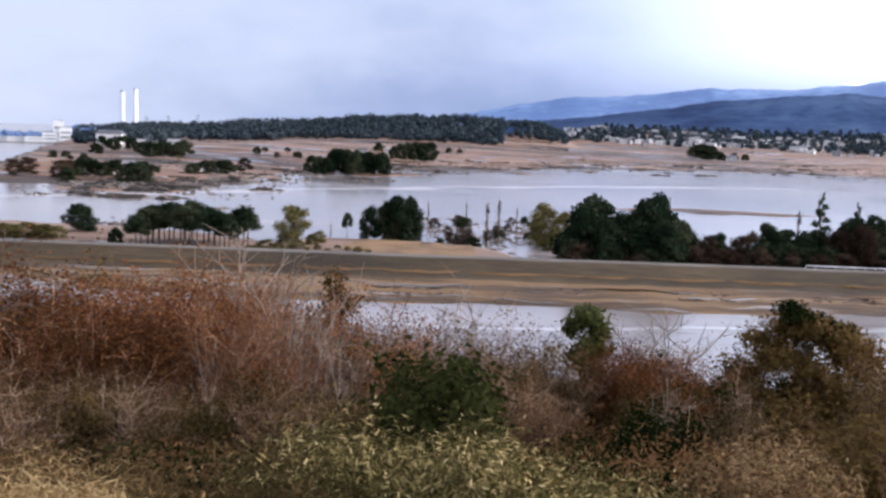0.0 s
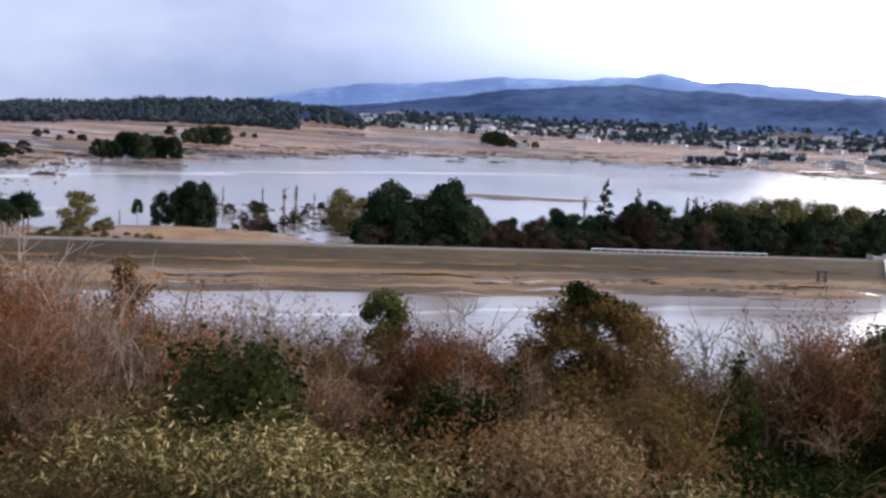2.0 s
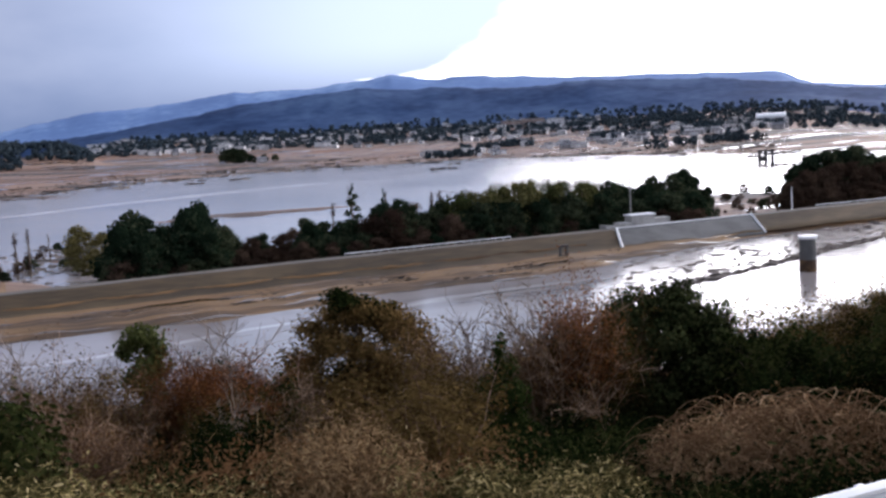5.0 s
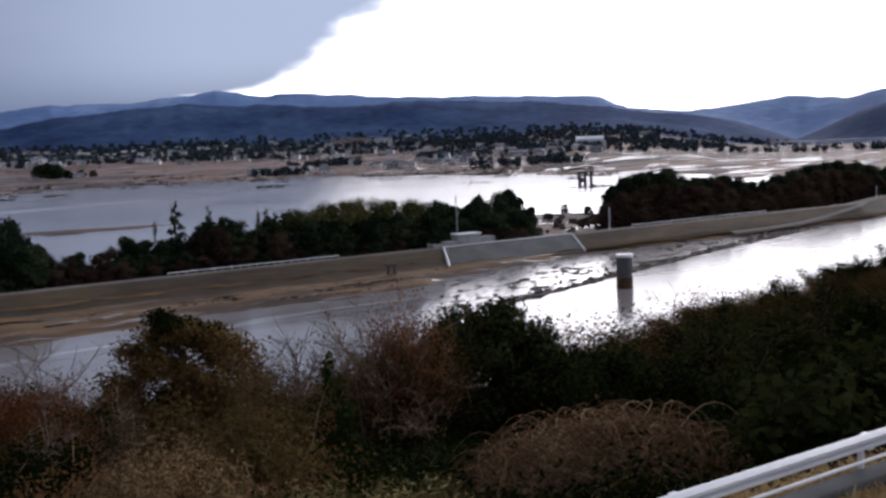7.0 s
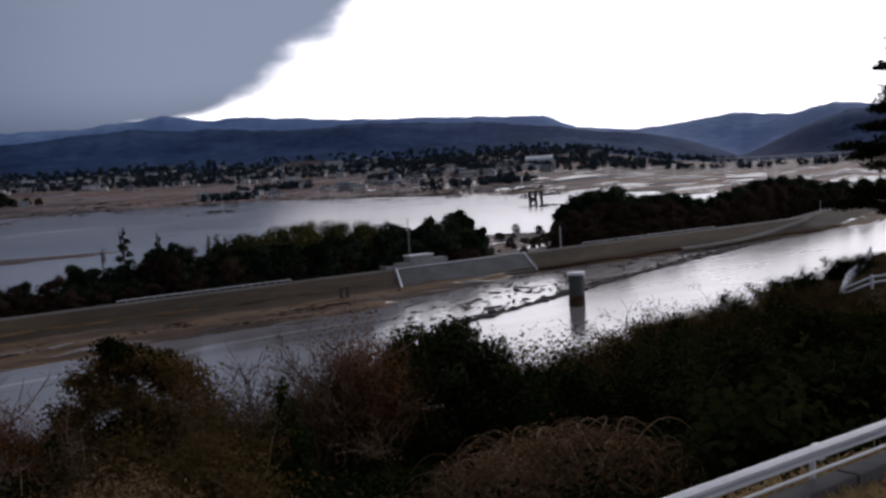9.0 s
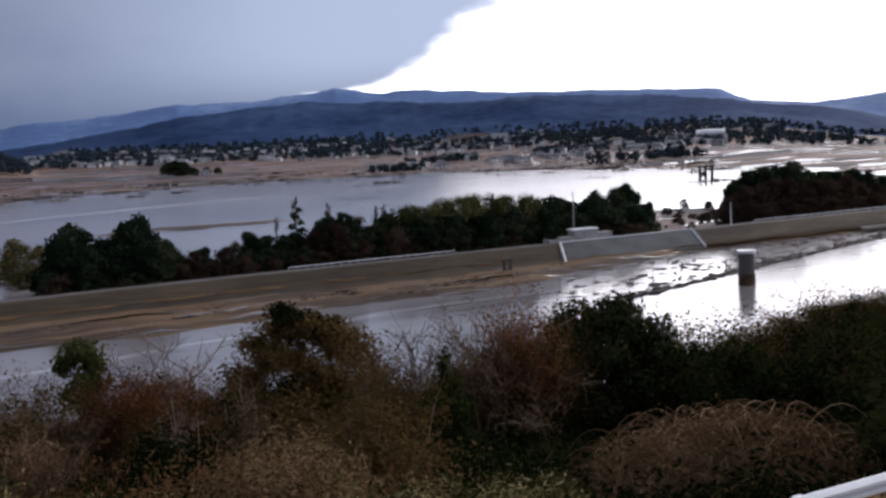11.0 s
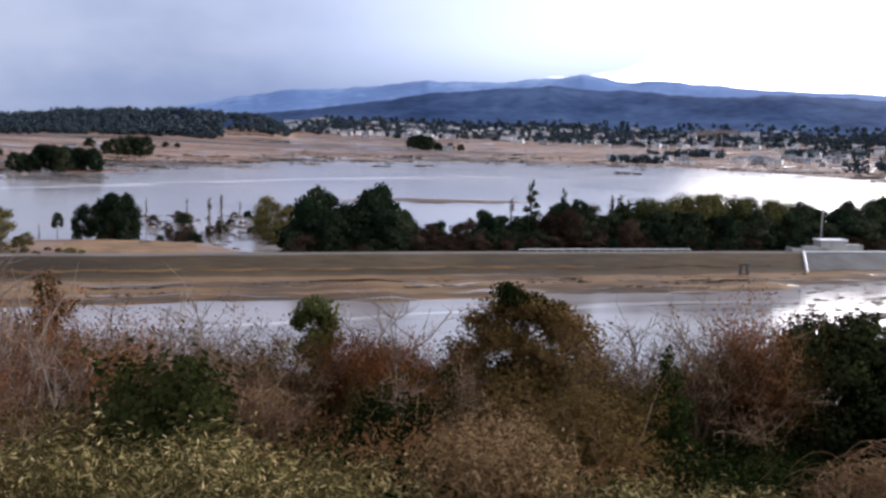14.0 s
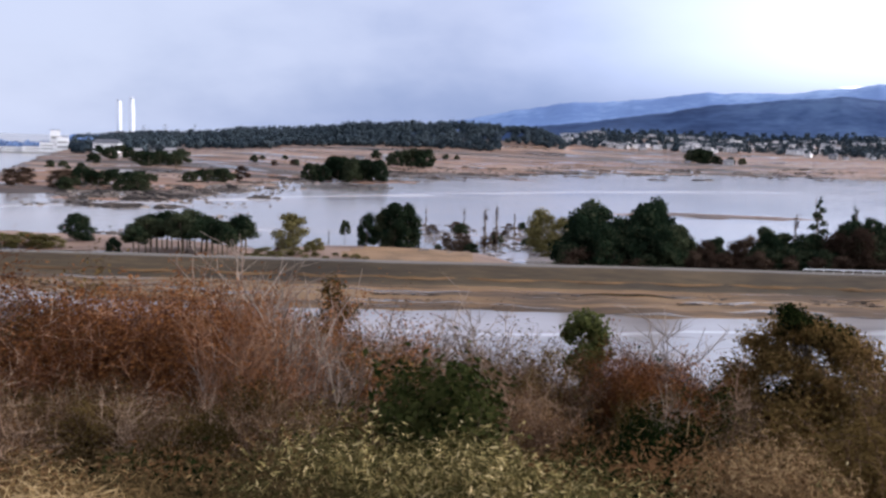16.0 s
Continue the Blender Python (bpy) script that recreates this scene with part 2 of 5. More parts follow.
def water_material(name, base, rough, wave, scale):
    m = bpy.data.materials.new(name)
    m.use_nodes = True
    n, l = m.node_tree.nodes, m.node_tree.links
    b = n["Principled BSDF"]
    geo = n.new("ShaderNodeNewGeometry").outputs["Position"]
    mp = n.new("ShaderNodeMapping")
    mp.inputs["Scale"].default_value = (0.35, 1.0, 1.0)
    l.new(geo, mp.inputs[0])
    streak = n.new("ShaderNodeTexNoise")
    streak.inputs["Scale"].default_value, streak.inputs["Detail"].default_value = 0.03, 5.0
    l.new(mp.outputs[0], streak.inputs["Vector"])
    ramp = n.new("ShaderNodeValToRGB")
    ramp.color_ramp.elements[0].position, ramp.color_ramp.elements[0].color = 0.38, (*[c * 0.75 for c in base], 1)
    ramp.color_ramp.elements[1].position, ramp.color_ramp.elements[1].color = 0.66, (*[c * 1.35 for c in base], 1)
    l.new(streak.outputs["Fac"], ramp.inputs[0])
    # a pale line of foam where the current runs
    sep = n.new("ShaderNodeSeparateXYZ")
    l.new(geo, sep.inputs[0])

    def calc(op, a, c):
        q = n.new("ShaderNodeMath")
        q.operation = op
        for i, v in enumerate((a, c)):
            if isinstance(v, (int, float)):
                q.inputs[i].default_value = v
            else:
                l.new(v, q.inputs[i])
        return q.outputs[0]

    line = calc("ADD", 548.0, calc("SUBTRACT", calc("MULTIPLY", sep.outputs[0], 0.95), calc("MULTIPLY", calc("MULTIPLY", sep.outputs[0], sep.outputs[0]), 0.0012)))
    off = calc("ABSOLUTE", calc("ADD", calc("SUBTRACT", sep.outputs[1], line), calc("MULTIPLY", calc("SUBTRACT", streak.outputs["Fac"], 0.5), 60.0)), 0.0)
    band = n.new("ShaderNodeMapRange")
    band.inputs["From Min"].default_value, band.inputs["From Max"].default_value = 16.0, 3.0
    band.inputs["To Max"].default_value = 0.55
    l.new(off, band.inputs[0])
    near = calc("ABSOLUTE", calc("ADD", calc("SUBTRACT", sep.outputs[1], calc("ADD", 151.0, calc("MULTIPLY", sep.outputs[0], 0.12))), calc("MULTIPLY", calc("SUBTRACT", streak.outputs["Fac"], 0.5), 46.0)), 0.0)
    thin = n.new("ShaderNodeMapRange")
    thin.inputs["From Min"].default_value, thin.inputs["From Max"].default_value = 2.2, 0.4
    thin.inputs["To Max"].default_value = 0.32
    l.new(near, thin.inputs[0])
    lines = calc("MAXIMUM", band.outputs[0], thin.outputs[0])
    foam = n.new("ShaderNodeMix")
    foam.data_type = "RGBA"
    l.new(lines, foam.inputs[0])
    l.new(ramp.outputs[0], foam.inputs[6])
    foam.inputs[7].default_value = (0.75, 0.73, 0.73, 1)
    l.new(foam.outputs[2], b.inputs["Base Color"])
    rr = n.new("ShaderNodeMapRange")
    rr.inputs["To Min"].default_value, rr.inputs["To Max"].default_value = rough * 0.6, rough * 1.6
    l.new(streak.outputs["Fac"], rr.inputs[0])
    l.new(rr.outputs[0], b.inputs["Roughness"])
    b.inputs["IOR"].default_value = 1.33
    rip = n.new("ShaderNodeTexNoise")
    rip.inputs["Scale"].default_value, rip.inputs["Detail"].default_value = scale, 3.0
    l.new(mp.outputs[0], rip.inputs["Vector"])
    bp = n.new("ShaderNodeBump")
    bp.inputs["Strength"].default_value, bp.inputs["Distance"].default_value = wave, 0.2
    l.new(rip.outputs["Fac"], bp.inputs["Height"])
    l.new(bp.outputs[0], b.inputs["Normal"])
    return m


M["water"] = water_material("muddy_flood_water", (0.26, 0.23, 0.222), 0.14, 0.10, 0.5)


# ---- building helpers ----
def mesh_of(name, verts, faces, mats, slots=None, smooth=False):
    me = bpy.data.meshes.new(name)
    me.from_pydata([tuple(v) for v in verts], [], [tuple(f) for f in faces])
    for m in (mats if isinstance(mats, (list, tuple)) else [mats]):
        me.materials.append(m)
    if slots is not None:
        me.polygons.foreach_set("material_index", np.asarray(slots, dtype=np.int32))
    if smooth:
        me.polygons.foreach_set("use_smooth", np.ones(len(me.polygons), dtype=bool))
    me.update()
    return me


def part(name, me, parent, label="", m=None):
    ob = new(name, me)
    ob.parent = parent
    if m is not None:
        ob.matrix_basis = m
    return tagged(ob, label)


def box(sx, sy, sz, x=0, y=0, z=0, taper=1.0):
    """Corners and faces of a block standing on z, tapered towards its top."""
    v = [(x + a * sx / 2 * k, y + b * sy / 2 * k, z + c * sz) for c, k in ((0, 1), (1, taper)) for a, b in ((-1, -1), (1, -1), (1, 1), (-1, 1))]
    return v, [(0, 3, 2, 1), (4, 5, 6, 7), (0, 1, 5, 4), (1, 2, 6, 5), (2, 3, 7, 6), (3, 0, 4, 7)]


def joined(pieces):
    vs, fs = [], []
    for v, f in pieces:
        k = len(vs)
        vs += list(v)
        fs += [tuple(i + k for i in q) for q in f]
    return vs, fs


def block(name, pieces, mat, bevel=0.0):
    vs, fs = joined(pieces)
    bm = bmesh.new()
    bv = [bm.verts.new(v) for v in vs]
    for f in fs:
        bm.faces.new([bv[i] for i in f])
    if bevel:
        bmesh.ops.bevel(bm, geom=bm.edges[:], offset=bevel, segments=2, affect="EDGES", profile=0.5)
    me = bpy.data.meshes.new(name)
    bm.to_mesh(me)
    bm.free()
    me.materials.append(mat)
    return me


def tube(points, radii, sides=4, cap=True):
    """A tapering limb along points."""
    p = np.array(points, dtype=float)
    d = np.gradient(p, axis=0)
    d /= np.linalg.norm(d, axis=1)[:, None] + 1e-9
    ref = np.where(np.abs(d[:, 2:3]) > 0.9, np.array([[1.0, 0, 0]]), np.array([[0, 0, 1.0]]))
    a = np.cross(d, ref)
    a /= np.linalg.norm(a, axis=1)[:, None] + 1e-9
    b = np.cross(d, a)
    ang = np.arange(sides) * 2 * math.pi / sides
    r = np.array(radii)[:, None, None]
    v = (p[:, None, :] + r * (np.cos(ang)[None, :, None] * a[:, None, :] + np.sin(ang)[None, :, None] * b[:, None, :])).reshape(-1, 3)
    f = []
    for i in range(len(p) - 1):
        for j in range(sides):
            k = (j + 1) % sides
            f.append((i * sides + j, i * sides + k, (i + 1) * sides + k, (i + 1) * sides + j))
    if cap:
        f.append(tuple(range(sides))[::-1])
        f.append(tuple(range((len(p) - 1) * sides, len(p) * sides)))
    return [tuple(q) for q in v], f


def leaf_quads(centres, size, rng, length=1.8, droop=0.0, up=0.0, out=None, loose=0.7):
    """A small bent leaf at each centre, turned at random or lying loosely across the outward direction."""
    c = np.asarray(centres)
    n = len(c)
    u = rng.normal(size=(n, 3))
    u[:, 2] = u[:, 2] * 0.7 - droop + up
    u /= np.linalg.norm(u, axis=1)[:, None]
    if out is None:
        w = np.cross(u, rng.normal(size=(n, 3)))
    else:
        face = out + rng.normal(size=(n, 3)) * loose * 0.58
        face /= np.linalg.norm(face, axis=1)[:, None] + 1e-9
        u = u - face * (u * face).sum(1)[:, None]
        u /= np.linalg.norm(u, axis=1)[:, None] + 1e-9
        w = np.cross(face, u)
    w /= np.linalg.norm(w, axis=1)[:, None] + 1e-9
    s = size * rng.uniform(0.6, 1.4, size=(n, 1))
    a, b = c - u * s * length * 0.5, c + u * s * length * 0.5
    mid = c + np.cross(u, w) * s * 0.18
    v = np.stack([a, mid + w * s * 0.5, b, mid - w * s * 0.5], 1).reshape(-1, 3)
    i = np.arange(n) * 4
    return v, np.stack([i, i + 1, i + 2, i + 3], 1)


def fast_mesh(name, v, f, mat):
    """A mesh of quads from arrays."""
    me = bpy.data.meshes.new(name)
    v, f = np.asarray(v, dtype=np.float32), np.asarray(f, dtype=np.int32)
    me.vertices.add(len(v))
    me.vertices.foreach_set("co", v.ravel())
    me.loops.add(f.size)
    me.loops.foreach_set("vertex_index", f.ravel())
    me.polygons.add(len(f))
    me.polygons.foreach_set("loop_start", np.arange(0, f.size, f.shape[1], dtype=np.int32))
    me.materials.append(mat)
    me.update(calc_edges=True)
    return me


def polar(az, d):
    a = radians(az)
    return d * math.sin(a), d * math.cos(a)


def smooth01(x, lo, hi):
    t = np.clip((np.asarray(x, dtype=float) - lo) / (hi - lo), 0, 1)
    return t * t * (3 - 2 * t)


def wobble(x, y, s, k=0.0):
    """A cheap smooth random field, about -1 to 1."""
    x, y = np.asarray(x, dtype=float) / s, np.asarray(y, dtype=float) / s
    return (np.sin(x * 1.7 + 1.3 * np.sin(y * 1.1 + k) + k) + np.sin(y * 2.1 + 1.7 * np.sin(x * 0.9 - k) + 2 * k)
            + 0.6 * np.sin(x * 4.3 + y * 3.1 + k * 3) + 0.5 * np.sin(x * 3.3 - y * 5.2 + k)) / 3.1


# ---- the lie of the land: azimuth in degrees from straight ahead, distance from the lookout ----
def table(*pairs):
    return [p[0] for p in pairs], [p[1] for p in pairs]


SHORE = table((-25, 430), (-19, 480), (-14.8, 470), (-10, 560), (-7, 700), (-3.4, 790), (0, 840), (5, 960), (12.5, 1140), (23, 1240), (30, 1150), (38, 1040), (43, 900), (50, 640), (60, 560), (90, 560))
NEAR_RIDGE = table((-30, -3), (-7, -3), (-2, 0), (4.8, 0.95), (7.8, 1.3), (12, 1.92), (14.3, 2.3), (18, 2.62), (20.8, 2.88), (22, 2.8), (24.4, 2.7), (28.9, 2.48), (33.5, 2.62), (38, 2.4), (42.6, 1.96), (45.6, 1.48), (48.2, 1.2), (50, 0.82), (52.2, 0.05), (53, -0.3), (54.4, 0.25), (56.1, 1.05), (58.4, 1.8), (60, 1.8), (66, 2.2), (75, 2), (90, 1.5))
FAR_RIDGE = table((-14, -0.4), (-5, 0.5), (0, 0.95), (3.25, 1.62), (6.6, 2.2), (9.9, 2.39), (13.9, 2.9), (17.9, 2.9), (21, 3.25), (22.35, 3.45), (24.7, 3.1), (26.8, 3.2), (32, 2.8), (37, 2.66), (42.7, 2.42), (44.5, 1.7), (47.3, 1.4), (49.4, 1.5), (52.7, 1.94), (55.6, 1.67), (57.8, 2.16), (60, 1.85), (75, 2.3), (110, 1.5))
LEFT_RIDGE = table((-21, -1.4), (-19.4, -0.9), (-18.8, -0.5), (-17.6, -0.2), (-11.9, 0.2), (-5.9, 0.65), (-1.6, 1.0), (0.2, 0.95), (5.0, 1.0), (6.0, 0.5), (7, 0.0), (9, -0.8))
HILL = table((0, 25.5), (5.0, 25.3), (8, 24.4), (14, 22.3), (25, 19.6), (40, 16.2), (60, 11), (90, 3.5), (118, -1.6), (400, -1.6))
SPUR = table((0, 25.5), (5.0, 25.3), (9, 24.0), (14, 22.0), (30, 18.6), (60, 15.0), (82, 13.2), (105, 9.5), (135, 3.0), (165, -1.6), (400, -1.6))
KNOLL = table((0, 25.5), (5.0, 25.3), (9, 24.0), (14, 22.0), (30, 19.4), (60, 17.2), (82, 17.8), (105, 17.6), (135, 11.0), (185, -1.6), (400, -1.6))


def land(x, y):
    x, y = np.asarray(x, dtype=float), np.asarray(y, dtype=float)
    d = np.hypot(x, y) + 1e-6
    az = np.degrees(np.arctan2(x, y))
    # the flooded valley
    shore = np.interp(az, *SHORE) * (1 + 0.05 * wobble(x, y, 160) + 0.06 * wobble(x, y, 37, 2.0))
    rise = 1 - smooth01(az, 41, 53)
    field = np.clip((d - shore) / 90.0, -1, 1) * 0.8 + 0.75 * wobble(x, y, 55, 1.0) * smooth01(d, 300, 500)
    field = field - 1.25 * (1 - smooth01(d, 650, 1100)) * (1 - smooth01(az, -10, -6)) * smooth01(d, 300, 420) + 0.5 * wobble(x, y, 24, 5.0) * smooth01(d, 400, 600) * (1 - smooth01(d, 900, 1300))
    field = field - 0.75 * smooth01(az, 41, 45) * (1 - smooth01(d, 1200, 1700)) * smooth01(d, 480, 560)
    far = rise * (0.021 * np.clip(d - shore - 40, 0, None) + 0.03 * np.clip(d - 1650, 0, None))
    far = np.minimum(far, np.interp(az, [-20, -12, 0, 6, 12], [5, 9, 17, 30, 90]))
    z = np.where(d > shore - 150, field + far + 0.25, -1.2)
    # the sea on the coast side
    coast = -23.1 + 3.5 * np.clip(np.log(d / 604.0) / np.log(2.1), -0.4, 1.0) + 0.25 * wobble(x, y, 60, 4)
    z = np.where((az < coast) & (d > 420), -3.0, z)
    # dry patches behind the dike: field, earth mound, wooded banks
    def patch(cx, cy, rx, ry, top):
        q = ((x - cx) / rx) ** 2 + ((y - cy) / ry) ** 2 + 0.25 * wobble(x, y, 9, cx)
        return top - 2.6 * np.clip(q - 0.55, 0, 1.3)
    for pch in ((-104, 238, 64, 36, 1.7), (-14, 238, 28, 20, 2.0), (14, 229, 14, 7, 0.8), (102, 222, 66, 20, 1.3), (245, 297, 32, 28, 0.8), (-135, 429, 30, 10, 0.5), (-205, 470, 36, 14, 0.6), (-160, 500, 46, 14, 0.9), (-134, 584, 50, 12, 0.8), (-190, 700, 60, 22, 1.0), (430, 478, 30, 7, 0.5), (190, 250, 60, 45, 1.2), (300, 238, 95, 34, 1.4), (430, 250, 95, 45, 1.4), (112, 430, 52, 17, 0.45), (-62, 672, 40, 20, 0.8), (-30, 945, 34, 20, 1.0), (28, 305, 14, 12, 0.25)):
        z = np.maximum(z, np.where(np.abs(x - pch[0]) < pch[2] * 2, patch(*pch), -9))
    # wooded headland, foothills, mountains
    lr = EYE_Z + 1750 * np.tan(np.radians(np.interp(az, *LEFT_RIDGE))) - 12 + 3.5 * wobble(x, y * 0, 45, 0.7)
    bump = smooth01(d, 1500, 1750) * (1 - smooth01(d, 1900, 2300)) * smooth01(az, -20.5, -19.0) * (1 - smooth01(az, 6, 9))
    z = z + np.clip(lr - z, 0, None) * bump
    nr = EYE_Z + 2950 * np.tan(np.radians(np.interp(az, *NEAR_RIDGE))) * (1 + 0.03 * wobble(az * 40, d * 0, 40, 3) + 0.022 * wobble(az * 40, d * 0, 8, 1)) - 4 + 16 * wobble(x, y, 210, 2.5) * (1 - smooth01(d, 2750, 2950))
    z = z + np.clip(nr - z, 0, None) * smooth01(d, 2350, 2950) * (1 - 0.25 * smooth01(d, 3000, 3400))
    fr = EYE_Z + 4300 * np.tan(np.radians(np.interp(az, *FAR_RIDGE) + 0.05 * wobble(az, az * 0, 0.9, 1) + 0.035 * wobble(az, az * 0, 0.28, 2)))
    z = z + np.clip(fr - z, 0, None) * smooth01(d, 3500, 4300) * np.where(az < -14, 0, 1)
    # the hill of the lookout and its spur
    mix = smooth01(az, 38, 50) * (1 - smooth01(az, 100, 150))
    top = smooth01(az, 51, 60)
    back = smooth01(np.abs(az), 100, 150)
    hill = np.interp(d, *HILL) * (1 - mix) + (np.interp(d, *SPUR) * (1 - top) + np.interp(d, *KNOLL) * top) * mix
    hill = hill + (1.2 * smooth01(-az, 2, 20) * smooth01(d, 18, 34) * (1 - smooth01(d, 45, 80))) + 0.5 * wobble(x, y, 11) * smooth01(d, 9, 20) * (1 - smooth01(d, 100, 130))
    verge = 25.5 - 0.8 * np.clip(y - 4.7, 0, None) - 0.02 * np.abs(x)
    hill = np.where((d < 70) & (np.abs(az) < 100), np.maximum(hill, verge), hill)
    hill = hill * (1 - back) + (25.5 - 0.02 * d) * back
    return np.where(d < 200, np.maximum(hill, np.where(d > 110, z, -9)), np.where(back > 0, np.maximum(z, hill * back), z))


def ground_at(x, y):
    return float(land(np.array([x]), np.array([y]))[0])


# ---- large structure ----
az_lines = np.concatenate([np.arange(-180, -30, 6.0), np.arange(-30, 72, 0.25), np.arange(72, 180, 6.0)])
rings = np.concatenate([[0.0], np.exp(np.linspace(math.log(1.5), math.log(4950), 330))])
gx = np.sin(np.radians(az_lines))[None, :] * rings[:, None]
gy = np.cos(np.radians(az_lines))[None, :] * rings[:, None]
gz = land(gx, gy)
nr_, na_ = gx.shape
gv = np.stack([gx, gy, gz], -1).reshape(-1, 3)
ii, jj = np.meshgrid(np.arange(nr_ - 1), np.arange(na_), indexing="ij")
jn = (jj + 1) % na_
gf = np.stack([ii * na_ + jj, ii * na_ + jn, (ii + 1) * na_ + jn, (ii + 1) * na_ + jj], -1).reshape(-1, 4)[:, ::-1]
gv = np.concatenate([gv, [[0, 0, 25.5]]])
gm = fast_mesh("ground", gv, gf, M["hill"])
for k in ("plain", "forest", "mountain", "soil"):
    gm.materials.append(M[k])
fd = np.hypot(gv[gf, 0], gv[gf, 1]).mean(1)
fa = np.degrees(np.arctan2(gv[gf, 0].mean(1), gv[gf, 1].mean(1)))
fz = gv[gf, 2].mean(1)
slot = np.where(fd < 150, 0, 1)
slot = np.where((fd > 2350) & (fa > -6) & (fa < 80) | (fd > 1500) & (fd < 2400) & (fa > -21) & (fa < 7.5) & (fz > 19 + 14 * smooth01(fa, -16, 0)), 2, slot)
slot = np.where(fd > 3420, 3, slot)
fx, fy = gv[gf, 0].mean(1), gv[gf, 1].mean(1)
slot = np.where(((fx + 7) / 15) ** 2 + ((fy - 236) / 20) ** 2 + 0.2 * wobble(fx, fy, 6) < 1, 4, slot)
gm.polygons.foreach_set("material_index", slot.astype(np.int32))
gm.polygons.foreach_set("use_smooth", np.ones(len(gf), dtype=bool))
ground = tagged(new("ground", gm), "brown hillside, flooded brown fields and wooded hills tinted with blue haze", "ground", kind="structure")

wv = [(-4900, 30, 0), (4900, 30, 0), (4900, 4900, 0), (-4900, 4900, 0)]
water = tagged(new("water", mesh_of("water", wv, [(0, 1, 2, 3)], M["water"])), "muddy grey flood water mirroring a pale sky", "water", kind="structure")

# the dike: a long bank with a crest path and a silted berm on the river side
def dike_line(x):
    return 204.0 + 2.5 * smooth01(x, -20, 60) + 0.35 * np.clip(x - 300, 0, 90) + 0.8 * np.clip(x - 390, 0, 400) - 0.02 * np.clip(-x - 60, 0, 400)


def berm_edge(x):
    return 171.0 + 4 * smooth01(x, 30, 90) + 1.6 * np.sin(x * 0.11) + 0.9 * np.sin(x * 0.31) + 17 * smooth01(-x, 52, 84) + 22 * smooth01(x, 95, 190)


xs = np.arange(-420, 620, 2.0)
prof = []
for x in xs:
    c, e = float(dike_line(x)), float(min(berm_edge(x), dike_line(x) - 12))
    wv_ = 0.18 * math.sin(x * 0.23) + 0.12 * math.sin(x * 0.71)
    row = [(e - 6, -1.6), (e, 0.02 + wv_ * 0.3), (e + 3, 0.45 + wv_), ((e + c - 10) / 2, 0.75 + wv_), (c - 11, 1.0 + wv_ * 0.5), (c - 8, 1.7), (c - 3.2, 3.75), (c - 2.4, 4.0 + wv_ * 0.2), (c + 1.6, 4.05), (c + 2.4, 3.8), (c + 8, 1.2), (c + 12, -1.6)]
    prof.append([(x, y, z) for y, z in row])
prof = np.array(prof)
nx_, np_ = prof.shape[:2]
ii, jj = np.meshgrid(np.arange(nx_ - 1), np.arange(np_ - 1), indexing="ij")
df = np.stack([ii * np_ + jj, (ii + 1) * np_ + jj, (ii + 1) * np_ + jj + 1, ii * np_ + jj + 1], -1).reshape(-1, 4)
dm = fast_mesh("embankment", prof.reshape(-1, 3), df, M["dike"])
dm.materials.append(M["mud"])
dm.materials.append(M["path"])
dm.polygons.foreach_set("material_index", np.where(jj.ravel() < 4, 1, np.where(jj.ravel() == 7, 2, 0)).astype(np.int32))
tagged(new("embankment", dm), "long grassy river dike with a silted muddy berm", "embankment", kind="structure")


# ---- trees and the spawning of copies ----
PROTO = {}


def scaled(x, y, z, turn, s, sz=None):
    return pose(x, y, z, 0, 0, turn) @ Matrix.Diagonal((s, s, sz if sz else s, 1))


def spawn(kind, m, label=""):
    """The next variant of a kind at m: the first time the thing itself, later a copy."""
    row = PROTO[kind]
    row["n"] += 1
    k = row["n"] % len(row["things"])
    ob = row["things"][k]
    if k in row["used"]:
        s = ob.scale
        ob = copy_thing(ob, m @ Matrix.Diagonal((1 / s[0], 1 / s[1], 1 / s[2], 1)))
    else:
        row["used"].add(k)
        ob.matrix_basis = m
    return tagged(ob, label)


def register(kind, things):
    PROTO[kind] = {"things": things, "used": set(), "n": -1}


def blob_points(rng, blobs, n, inner=0.55):
    """Points in the outer shells of several egg-shaped masses, and which way is out."""
    w = np.array([b[3] * b[4] for b in blobs])
    pick = rng.choice(len(blobs), size=n, p=w / w.sum())
    b = np.array(blobs)[pick]
    u = rng.normal(size=(n, 3))
    u /= np.linalg.norm(u, axis=1)[:, None]
    r = rng.uniform(inner, 1.0, size=(n, 1)) * (1 + 0.16 * np.sin(u[:, :1] * 9 + pick[:, None]) * np.cos(u[:, 1:2] * 8 + u[:, 2:3] * 5))
    return b[:, :3] + u * r * b[:, 3:6], u


def limbs(rng, height, radius, blobs, sides=5, lean=0.05):
    """A trunk with a limb reaching into each mass of foliage."""
    bx, by = rng.normal(size=2) * lean * height
    trunk = [(bx * t * t, by * t * t, height * t) for t in (0, 0.3, 0.6, 1.0)]
    out = [tube(trunk, [radius, radius * 0.8, radius * 0.55, radius * 0.2], sides)]
    for b in blobs:
        t = min(0.9, max(0.25, (b[2] - b[5] * 0.5) / height - 0.12))
        s = np.array([bx * t * t, by * t * t, height * t])
        e = np.array(b[:3])
        mid = (s + e) / 2 + rng.normal(size=3) * 0.05 * height
        out.append(tube([s, mid, e], [radius * 0.4, radius * 0.25, radius * 0.08], 4))
    return out


